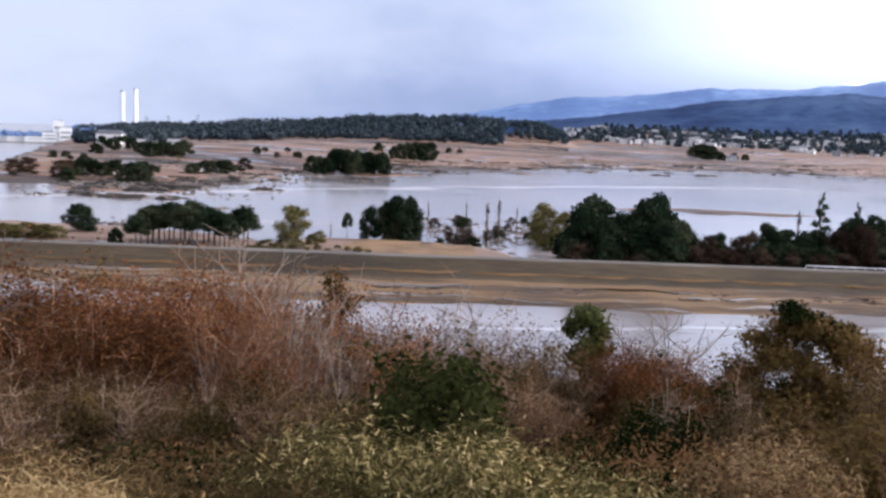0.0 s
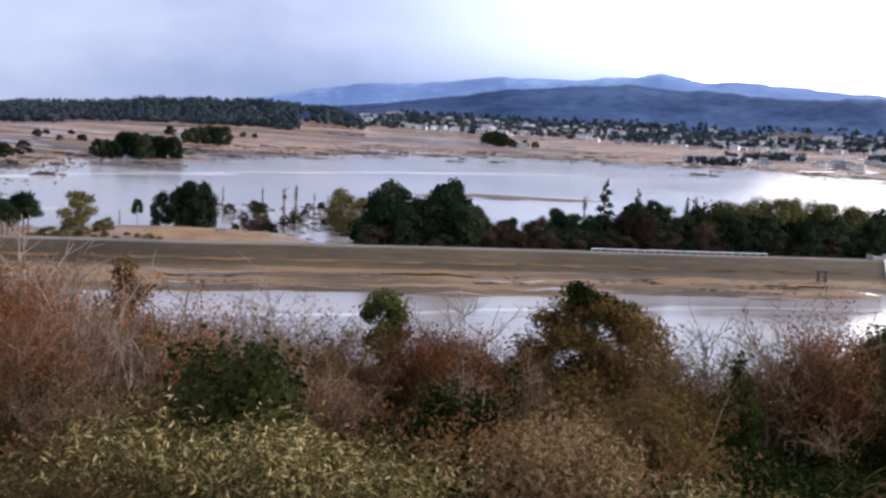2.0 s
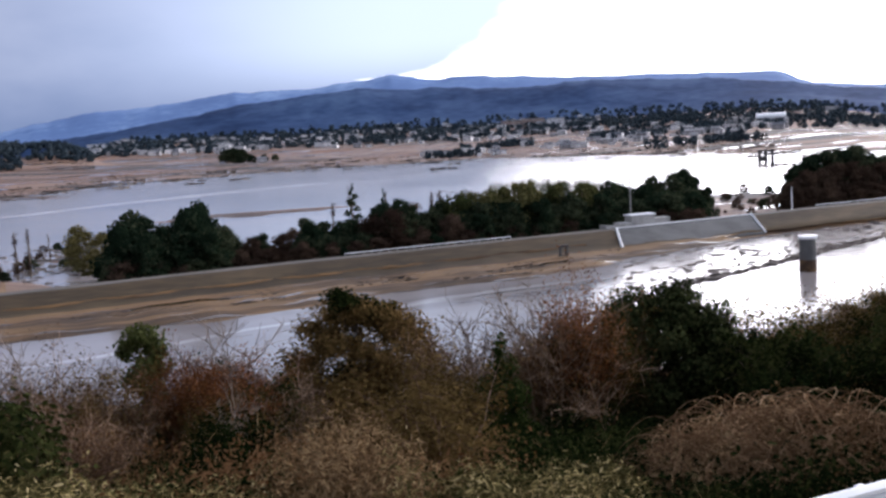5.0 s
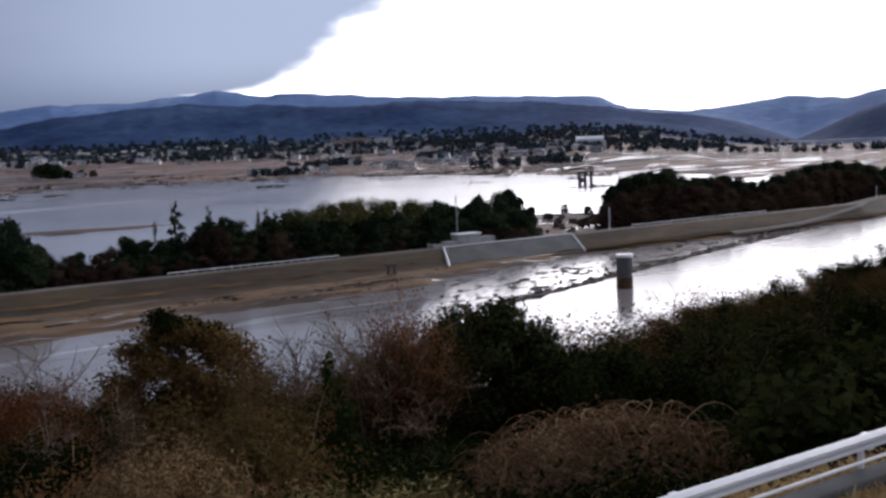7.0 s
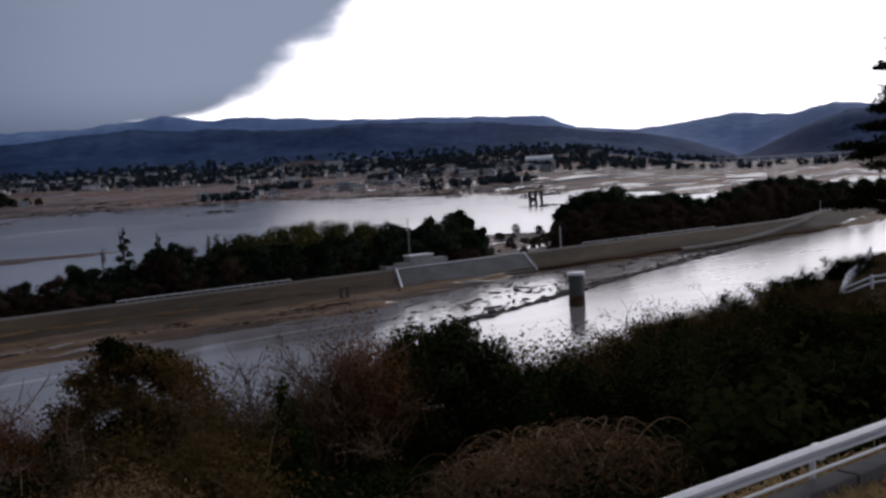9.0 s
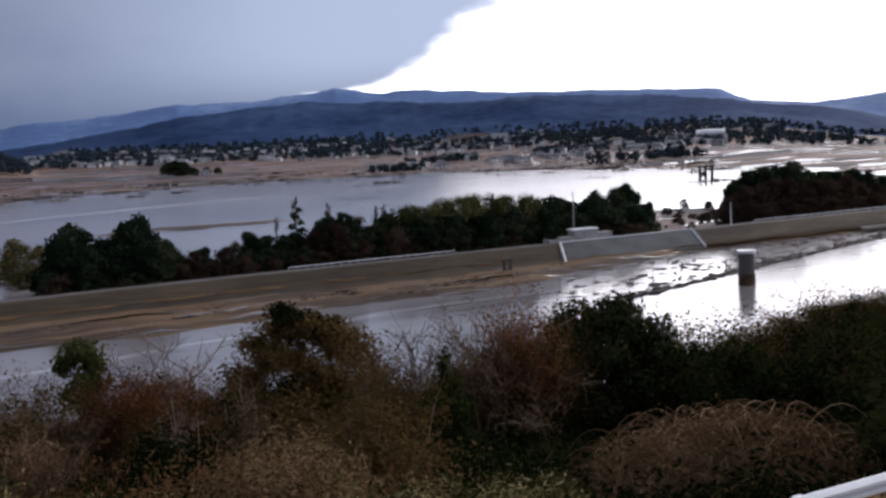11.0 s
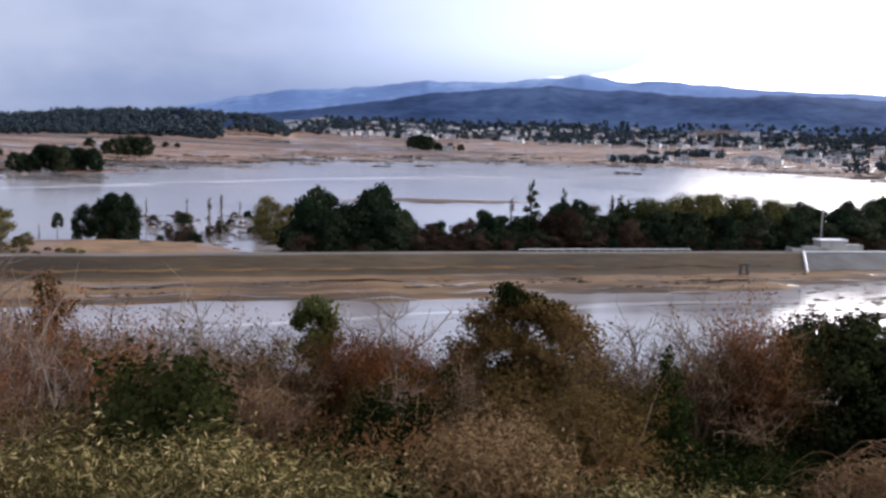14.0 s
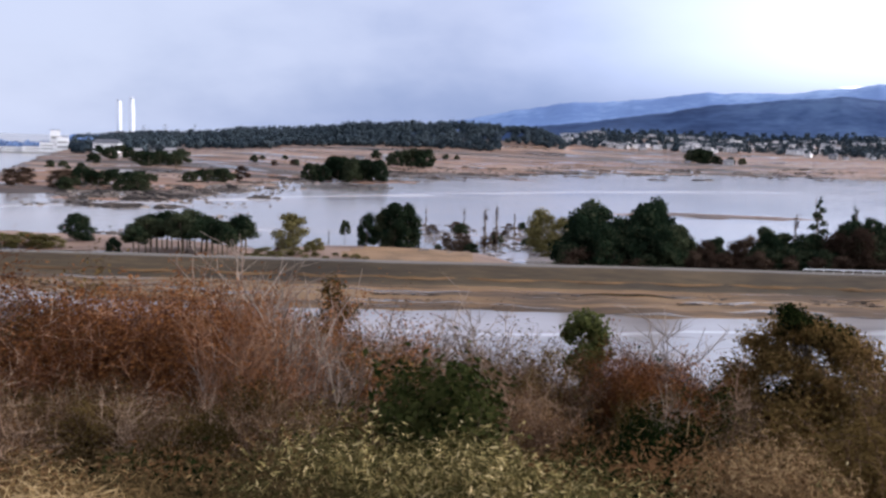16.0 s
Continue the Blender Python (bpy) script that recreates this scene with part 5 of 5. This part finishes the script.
# small broadleaf tree with a dense head
stand(leafy_tree("small_tree", "small evergreen tree with a dense green head", rng, 5.0, [(0, 0, 5.0, 0.75, 0.7, 0.55), (0.5, 0.1, 4.5, 0.55, 0.5, 0.5), (-0.5, 0.2, 4.6, 0.5, 0.5, 0.5), (0.2, -0.3, 3.9, 0.8, 0.7, 0.6), (-0.3, 0.0, 3.5, 0.7, 0.6, 0.6), (0.35, 0, 2.9, 0.6, 0.5, 0.6), (0.0, 0, 2.2, 0.5, 0.5, 0.6)], 3400, 0.13, M["freshgreen"], 0.09, 0.3), 8.15, 37, 0, 0.95)
# wide umbrella-shaped tree, green on top and withered below
M["umbrella"] = material("olive_brown_foliage", [(0.063, 0.0456, 0.0198), (0.1197, 0.0848, 0.0356), (0.189, 0.1304, 0.0593)], rough=0.7, scale=0.9, fine=5, bump=0, spread=0.4, spec=0.0, thin=0.38)
wide = []
for k in range(30):
    t = (k + 0.5) / 30
    a, r = k * 2.4, 3.0 * math.sqrt(t)
    wide.append((math.cos(a) * r, math.sin(a) * r, 5.3 - 2.6 * t ** 1.3 + 0.5 * math.sin(k * 1.9), 0.95, 0.95, 0.6 + 0.35 * t))
    if k % 2:
        wide.append((math.cos(a) * r * 0.8, math.sin(a) * r * 0.8, 2.0 + 0.9 * math.sin(k), 1.0, 1.0, 0.9))
ob = stand(leafy_tree("umbrella_tree", "wide spreading tree with olive withering foliage", rng, 5.2, wide, 34000, 0.105, M["umbrella"], 0.14, 0.1), 20.0, 41, 40, 1.0)
lv, lf = leaf_quads(blob_points(rng, [(b[0] - 0.5, b[1], b[2] + 0.4, b[3] * 0.8, b[4] * 0.8, 0.35) for b in wide[:8]], 2600, 0.3)[0], 0.1, rng)
part("green_top", fast_mesh("green_top", lv, lf, M["green"]), ob, "fresh green top sprays")
# dark pointed shrub
stand(leafy_tree("pointed_evergreen", "dark green pointed evergreen shrub", rng, 3.6, [(b[0] * 0.8, b[1] * 0.8, b[2], b[3] * 0.78, b[4] * 0.78, b[5]) for b in [(0, 0, 3.7, 0.35, 0.35, 0.5), (0.1, 0, 3.0, 0.65, 0.6, 0.6), (-0.3, 0.1, 2.4, 0.8, 0.7, 0.6), (0.4, 0, 2.1, 0.8, 0.8, 0.6), (0, 0.2, 1.4, 1.0, 0.9, 0.7), (0.5, -0.2, 1.0, 0.8, 0.8, 0.6), (-0.5, 0, 0.9, 0.8, 0.8, 0.6)]], 4200, 0.1, M["freshgreen"], 0.07, 0.4), 27.6, 29, 0, 0.92)
# great round bush
dome = []
for k in range(26):
    t = (k + 0.5) / 26
    a, pol = k * 2.4, math.acos(1 - t * 0.98)
    dome.append((math.cos(a) * math.sin(pol) * 3.3 + (0.5 if k % 5 == 0 else 0), math.sin(a) * math.sin(pol) * 3.0, 0.9 + math.cos(pol) * 4.1, 1.15, 1.1, 0.95))
stand(leafy_tree("round_bush", "great round dark glossy evergreen bush", rng, 5.2, [(b[0] * 0.84, b[1] * 0.84, b[2] * 1.03, *b[3:]) for b in dome], 36000, 0.12, M["bigleaf"], 0.16, 0.45), 36.2, 41, 0, 1.02)
stand(leafy_tree("round_bush", "dark evergreen bush beside the great round one", rng, 3.6, [(b[0] * 0.7, b[1] * 0.7, b[2] * 0.75, 0.95, 0.95, 0.8) for b in dome], 16000, 0.13, M["bigleaf"], 0.12, 0.3), 41.6, 40, 70, 0.85)
# dark evergreen bushes that fill the shaded hollow below the road
bush_rng = np.random.default_rng(77)
for az, d, el, turn in ((45.8, 37, -11.6, 20), (49.6, 33, -12.6, 140), (46.6, 31, -14.4, 250), (53.6, 31, -12.8, 80)):
    x, y = polar(az, d)
    s = min(1.25, max(0.45, (28 + d * math.tan(math.radians(el)) - ground_at(x, y)) / 4.5))
    stand(leafy_tree("evergreen_bush", "dark evergreen bush in the hollow below the road", bush_rng, 3.4, [(b[0] * 0.7, b[1] * 0.7, b[2] * 0.75, 0.95, 0.95, 0.8) for b in dome], 12000, 0.13, M["bigleaf"], 0.12, 0.3), az, d, turn, s)
stand(leafy_tree("evergreen_sapling", "bushy dark evergreen in a leafless thicket", rng, 6.0, [(0, 0, 5.6, 0.5, 0.5, 0.6), (0.3, 0, 4.9, 0.8, 0.7, 0.6), (-0.3, 0.2, 4.2, 0.9, 0.8, 0.7), (0.5, 0, 3.4, 1.1, 0.9, 0.8), (-0.2, 0, 2.6, 1.2, 1.0, 0.9)], 3000, 0.1, M["olive"], 0.1, 0.4), -5.9, 37, 0, 1.02)
# the russet leaning trunk, tall pale saplings, red stems
for az, d, top, kind, w in ((-10.3, 25, -9.6, "fan", 1.0), (-9.4, 25.5, -10.2, "fan", 0.9), (-7.2, 33, -9.4, "red", 1.0), (-9.5, 35, -8.4, "red", 1.15), (-12.5, 38, -7.9, "red", 1.2), (-15.5, 36, -7.8, "red", 1.2), (-18.5, 38, -7.6, "oliveshrub", 1.2), (-20.5, 36, -7.6, "red", 1.2), (-22.5, 37, -7.6, "brown", 1.2), (-25, 37, -7.6, "red", 1.2), (-14, 33, -8.6, "red", 1.2), (-17.4, 32, -8.8, "red", 1.2), (-11, 31, -9.3, "red", 1.2),
                            (-8.8, 27, -8.1, "palestem", 0.8), (-8.2, 26, -8.0, "palestem", 0.7), (-7.2, 27, -8.4, "palestem", 0.9), (-6.4, 26, -9.2, "palestem", 0.9), (-9.6, 27, -10.5, "palestem", 0.8), (-11.4, 28, -11.0, "palestem", 0.9), (-5.2, 27, -10.6, "palestem", 0.9), (-10.6, 34, -7.6, "sapling", 1.1), (-12.3, 36, -7.3, "sapling", 1.3), (-4.2, 33, -9.6, "sapling", 1.1), (-3.0, 38, -9.6, "brown", 0.9), (-0.5, 36, -9.9, "brown", 0.9), (1.0, 36, -9.7, "sapling", 1.2), (2.6, 36, -10.6, "brown", 1.0), (-1.6, 35, -10.1, "sapling", 1.1),
                            (5.2, 34, -10.4, "oliveshrub", 0.9), (6.6, 34, -10.8, "brown", 1.0), (9.8, 35, -11.2, "red", 0.8), (11.4, 36, -10.0, "sapling", 1.5), (12.2, 36, -9.9, "sapling", 1.4), (11.0, 35, -10.6, "red", 0.8), (12.6, 34, -10.9, "red", 0.9), (14.4, 36, -11.4, "evergreen", 1.0), (16.2, 36, -11.6, "brown", 1.0), (24.6, 37, -10.4, "brown", 1.0), (26.0, 40, -10.3, "sapling", 1.4), (29.5, 37, -9.7, "sapling", 1.5), (31.0, 36, -9.3, "brown", 1.1), (32.3, 35, -8.6, "red", 0.7), (32.8, 35, -8.9, "oliveshrub", 0.7),
                            (30.2, 35, -9.6, "brown", 1.1), (28.8, 38, -9.9, "sapling", 1.5), (48.6, 62, -8.4, "evergreen", 0.8), (52.0, 70, -7.6, "evergreen", 0.9), (56.0, 84, -6.3, "evergreen", 1.2), (57.6, 88, -5.6, "evergreen", 1.4), (55.0, 80, -6.6, "evergreen", 1.2), (39.6, 47, -10.4, "oliveshrub", 1.2), (40.8, 48, -9.9, "oliveshrub", 1.3), (42.2, 50, -9.7, "oliveshrub", 1.3), (43.6, 52, -9.5, "oliveshrub", 1.4), (45.0, 54, -9.2, "oliveshrub", 1.4), (46.4, 56, -8.8, "brown", 1.3), (47.8, 59, -8.5, "oliveshrub", 1.4), (49.4, 62, -8.2, "oliveshrub", 1.4), (51.0, 66, -7.8, "oliveshrub", 1.4), (52.6, 70, -7.5, "brown", 1.3), (54.2, 76, -7.0, "oliveshrub", 1.4)):
    x, y = polar(az, d)
    h = EYE_Z + d * math.tan(radians(top)) - ground_at(x, y)
    brush_at(kind, az, d, max(1.0, h), w)
for az, d, s in ((41.0, 19.5, 1.35), (45.0, 19.0, 1.45), (43.0, 21.0, 1.5), (38.4, 18.5, 1.0), (47.4, 20.5, 1.1), (19.4, 20.0, 0.8), (57.5, 22, 1.0), (53.5, 26, 1.1)):
    x, y = polar(az, d)
    spawn("vines", scaled(x, y, ground_at(x, y) - 0.1, rng.uniform(0, 360), s))
# the rest of the thicket
for i in range(330):
    az, d = rng.uniform(-30, 66), 19 + 48 * rng.uniform(0, 1) ** 1.2
    free = room(az, d)
    h = min(rng.uniform(1.6, 4.2), free * rng.uniform(0.8, 1.0))
    if h < 0.8 or (35 < az < 51 and d < 27) or (25 < az < 31 and d < 34) or (5.5 < az < 11 and d < 38) or (17 < az < 23 and d < 40 and h > 1.6) or (32 < az < 42 and d < 43 and h > 1.4):
        continue
    if az < -3:
        kind = rng.choice(["red", "brown", "oliveshrub", "red", "red"] if d > 29 else ["oliveshrub", "brown", "brown", "oliveshrub"])
        h = h if d > 29 else min(h, 2.2)
    elif az < 27:
        kind = rng.choice(["brown", "oliveshrub", "brown", "sapling", "evergreen"])
    else:
        kind = rng.choice(["evergreen", "evergreen", "oliveshrub", "evergreen", "evergreen"])
    brush_at(kind, az, d, h, rng.uniform(0.9, 1.3))
for i in range(190):
    az, d = rng.uniform(40, 68), 40 + 60 * rng.uniform(0, 1)
    free = room(az, d)
    h = min(rng.uniform(1.2, 3.0), free * rng.uniform(0.75, 1.0))
    if h > 0.6:
        brush_at(rng.choice(["oliveshrub", "evergreen", "evergreen"] if d < 52 else ["oliveshrub", "oliveshrub", "brown"]), az, d, h, 1.6)


# ---- grasses: joined masses ----
def tufts(name, label, n, az0, az1, d0, d1, per, size, length, mat, h0, h1, fuzz, droop=0.2, bias=1.5):
    az = np.radians(rng.uniform(az0, az1, size=n))
    d = d0 + (d1 - d0) * rng.uniform(0, 1, size=n) ** bias
    x, y = np.sin(az) * d, np.cos(az) * d
    z = land(x, y)
    clump = np.clip(0.62 + 0.75 * wobble(x, y, 1.7, 3), 0.12, 1.4)
    top = np.minimum(rng.uniform(h0, h1, size=n) * clump, np.maximum(0.15, EYE_Z + d * np.tan(np.radians(np.interp(np.degrees(az), *ENV))) - z))
    c = np.repeat(np.stack([x, y, z], 1), per, 0) + rng.normal(size=(n * per, 3)) * np.array([fuzz, fuzz, 0])
    c[:, 2] += np.repeat(top, per) * np.clip(rng.uniform(0.0, 1.1, size=n * per) ** 0.6, 0, 1)
    v, f = leaf_quads(c, size, rng, length, droop)
    return tagged(new(name, fast_mesh(name, v, f, mat)), label, "grass", kind="stuff")


def mounds(name, label, rows, per, size, length, mat):
    """Heaps of leaves, each a lumpy dome with its leaves hanging outwards."""
    vs, fs, k = [], [], 0
    for x, y, r, h in rows:
        z = ground_at(x, y)
        blobs = [(x, y, z + h * 0.25, r * 0.75, r * 0.75, h * 0.8)]
        for q in range(6):
            a = q * 1.05 + rng.uniform(0, 1)
            blobs.append((x + math.cos(a) * r * 0.6, y + math.sin(a) * r * 0.6, z + h * rng.uniform(0.1, 0.55), r * 0.45, r * 0.45, h * rng.uniform(0.35, 0.5)))
        c, o = blob_points(rng, blobs, int(per * r * r), 0.72)
        c[:, 2] = np.maximum(c[:, 2], z + 0.03)
        v, f = leaf_quads(c, size, rng, length, 0.35, out=o, loose=0.55)
        vs.append(v)
        fs.append(f + k)
        k += len(v)
    return tagged(new(name, fast_mesh(name, np.concatenate(vs), np.concatenate(fs), mat)), label, "grass", kind="stuff")


M["drab"] = material("drab_scrub_leaves", [(0.0757, 0.0574, 0.0303), (0.1815, 0.1331, 0.0696), (0.3177, 0.2344, 0.1286)], rough=0.7, scale=0.4, fine=3, bump=0, spread=0.5, spec=0.0, thin=0.38)
# the tops of the grass, as the angle below level
GRASS = table((-12, -16.5), (-8, -15.2), (-6.5, -14.2), (-3, -14.6), (0, -14.9), (3, -15.2), (6, -15.8), (9, -17.0), (13, -16.8), (15, -14.8), (17, -14.2), (20, -14.2), (22, -15.4), (26, -17.2), (34, -17.5))


def grass_row(az0, az1, d0, d1, r0, r1, slack=3.2):
    az, d = rng.uniform(az0, az1), rng.uniform(d0, d1)
    x, y = polar(az, d)
    el = float(np.interp(az, *GRASS)) - slack * rng.uniform(0, 1) ** 1.5
    return x, y, rng.uniform(r0, r1), max(0.35, min(2.4, (EYE_Z + d * math.tan(radians(el)) - ground_at(x, y)) / 1.02))


rows = [grass_row(-9.5, 14.5, 12.5, 20, 0.45, 0.95) for _ in range(80)] + [grass_row(22, 34, 12.5, 17, 0.4, 0.8) for _ in range(34)]
mounds("bamboo_grass", "pale green and straw bamboo grass in lumpy heaps", rows, 1900, 0.025, 5.0, M["sasa"])
rows = [grass_row(14, 23, 14, 20, 0.4, 0.8, 2.0) for _ in range(40)]
mounds("tan_grass_heap", "tan withered grass and vines in a tall heap", rows, 2200, 0.018, 7.0, M["deadstraw"])
rows = [(*polar(rng.uniform(-30, -8), rng.uniform(12, 24)), rng.uniform(0.6, 1.2), rng.uniform(0.7, 1.5)) for _ in range(70)]
mounds("withered_scrub", "brown and olive withered scrub in heaps", rows, 1300, 0.03, 3.6, M["drab"])
rows = [(*polar(rng.uniform(-26, -18.5), rng.uniform(11.2, 14)), rng.uniform(0.35, 0.7), rng.uniform(0.7, 1.4)) for _ in range(26)]
mounds("straw_heap", "bright straw-coloured tall dry grass", rows, 1600, 0.016, 11.0, M["straw"])
rows = [(*polar(rng.uniform(-19, -5), rng.uniform(17.5, 26)), rng.uniform(0.5, 1.0), rng.uniform(0.6, 1.4)) for _ in range(26)] + [(*polar(rng.uniform(-6, 34), rng.uniform(17, 30)), rng.uniform(0.5, 1.1), rng.uniform(0.5, 1.2)) for _ in range(60)] + [(*polar(rng.uniform(34, 62), rng.uniform(12, 17)), rng.uniform(0.5, 0.9), rng.uniform(0.4, 0.8)) for _ in range(30)]
mounds("evergreen_undergrowth", "dark green leafy ground cover in heaps", rows, 600, 0.06, 2.2, M["green"])
tufts("pale_stalks", "pale dry stalks standing out of the brush", 420, -26, 40, 14, 24, 3, 0.009, 45.0, M["straw"], 0.9, 1.9, 0.12, -1.6)
tufts("dry_grass", "tan withered grass on the slope", 500, -32, -17, 9.0, 20, 18, 0.016, 11.0, M["straw"], 0.5, 1.35, 0.14, -0.6)
tufts("dark_scrub", "dark green scrub under the evergreen bushes", 3600, 27, 70, 15, 75, 30, 0.06, 2.4, M["green"], 0.4, 1.5, 0.4, 0.1, 1.3)
tufts("bramble", "brown bramble under the shrubs", 4600, -32, 28, 16, 75, 30, 0.055, 2.6, M["deadleaf"], 0.4, 1.5, 0.4, 0.1, 1.3)
tufts("green_undergrowth", "dark green leafy undergrowth", 3800, -32, 68, 15, 60, 28, 0.06, 2.2, M["green"], 0.3, 1.3, 0.4, 0.1, 1.3)
tufts("slope_grass", "withered tan grass over the spur", 6000, 44, 72, 46, 112, 16, 0.035, 7.0, M["deadstraw"], 0.3, 0.9, 0.4, -0.5, 0.8)
tufts("verge_grass", "short dry yellow verge grass", 9000, 25, 88, 3.6, 9.5, 20, 0.014, 9.0, M["straw"], 0.05, 0.14, 0.12, -0.6, 0.9)


# ---- guard rail of the lookout road ----
RAIL_Y, RAIL_Z = 4.43, 25.0
rail = tagged(new("guard_rail"), "weathered white steel guard rail on posts", "guard rail")
prof2 = [(0.0, 0.0), (-0.05, 0.03), (-0.05, 0.065), (0.0, 0.085), (-0.05, 0.105), (-0.05, 0.14), (0.0, 0.17), (0.012, 0.17), (0.012, 0.0)]
for x0 in range(-8, 32, 4):
    v = [(x, RAIL_Y + p[0], RAIL_Z + 0.69 + p[1] * 0.66) for x in (x0 + 0.006, x0 + 3.994) for p in prof2]
    n = len(prof2)
    f = [(i, (i + 1) % n, n + (i + 1) % n, n + i) for i in range(n)] + [tuple(range(n))[::-1], tuple(range(n, 2 * n))]
    part("beam", mesh_of("beam", v, f, M["steel"]), rail)
    part("lower_rail", mesh_of("lower_rail", *tube([(x0, RAIL_Y, RAIL_Z + 0.6), (x0 + 4, RAIL_Y, RAIL_Z + 0.6)], [0.014, 0.014], 8), M["white"]), rail)
rp = mesh_of("post", *tube([(0, 0, -0.6), (0, 0, 0.66)], [0.024, 0.024], 10), M["white"])
rb = block("bracket", [box(0.07, 0.08, 0.12)], M["steel"], 0.008)
for x in np.arange(-7.3, 32, 2.0):
    part("post", rp, rail, m=pose(float(x), RAIL_Y + 0.07, RAIL_Z))
    part("bracket", rb, rail, m=pose(float(x), RAIL_Y + 0.02, RAIL_Z + 0.675))
kerb = [block("kerb", [box(1.98, 0.2, 0.56, 0, 0, -0.04)], M["facing"], 0.015)]
kroot = tagged(new("kerb"), "grey concrete kerb under the guard rail", "kerb", kind="structure")
for x in np.arange(-8, 32, 2.0):
    part("kerb_stone", kerb[0], kroot, m=pose(float(x), RAIL_Y - 0.02, RAIL_Z))


# ---- the fenced knoll with its pines ----
def fence_run(root, a, b, step=2.2):
    a, b = Vector((*a, 0)), Vector((*b, 0))
    n = max(1, int((b - a).length / step))
    pts = [a.lerp(b, i / n) for i in range(n + 1)]
    pts = [(p.x, p.y, ground_at(p.x, p.y)) for p in pts]
    post = mesh_of("post", *box(0.16, 0.16, 1.1), M["white"])
    for p in pts:
        part("post", post, root, m=pose(p[0], p[1], p[2] - 0.1))
    for h in (0.45, 0.85):
        row = [(p[0], p[1], p[2] + h) for p in pts]
        part("rail", mesh_of("rail", *tube(row, [0.075] * len(row), 6), M["white"]), root)


fence = tagged(new("white_fence"), "white two-rail fence round the knoll", "fence")
fence_run(fence, (65, 41), (77, 36.5))
fence_run(fence, (65, 41), (89, 53))


def great_pine(rng, h):
    root = tagged(new("black_pine"), "tall dark pine with layered boughs", "tree", "pines on the knoll")
    trunk = [(0, 0, -0.3), (0.3, 0.1, h * 0.25), (-0.2, 0.3, h * 0.5), (0.3, 0.0, h * 0.75), (0.1, 0.1, h)]
    ps, pads = [tube(trunk, [0.42, 0.36, 0.28, 0.17, 0.05], 9)], []
    for k in range(34):
        t = 0.2 + 0.8 * k / 33
        a = k * 2.39996
        ln = h * (0.33 * min(1, (t - 0.05) / 0.2) * (1 - t) ** 0.75 + 0.04) * rng.uniform(0.65, 1.15)
        s = np.array([0.1, 0.1, h * t])
        e = s + np.array([math.cos(a) * ln, math.sin(a) * ln, ln * rng.uniform(-0.2, 0.15)])
        mid = (s + e) / 2 + np.array([0, 0, 0.06 * ln])
        ps.append(tube([s, mid, e], [0.12 * (1.1 - t), 0.07 * (1.1 - t) + 0.01, 0.02], 5))
        for u in (0.3, 0.55, 0.78, 1.0):
            c = s + (e - s) * u + rng.normal(size=3) * 0.3
            w = (0.7 + 0.14 * ln) * rng.uniform(0.75, 1.3)
            pads.append((c[0], c[1], c[2] + 0.12, w * 1.25, w * 1.25, w * 0.32))
    part("trunk", mesh_of("trunk", *joined(ps), M["bark"]), root)
    lv, lf = leaf_quads(blob_points(rng, pads, 60000, 0.2)[0], 0.11, rng, 3.0, -0.2)
    part("needle_mass", fast_mesh("needle_mass", lv, lf, M["green"]), root)
    return root


for az, d, h in ((61.6, 93, 20.0), (66.0, 104, 21.0)):
    ob = great_pine(rng, h)
    x, y = polar(az, d)
    ob.matrix_basis = pose(x, y, ground_at(x, y), 0, 0, rng.uniform(0, 360))
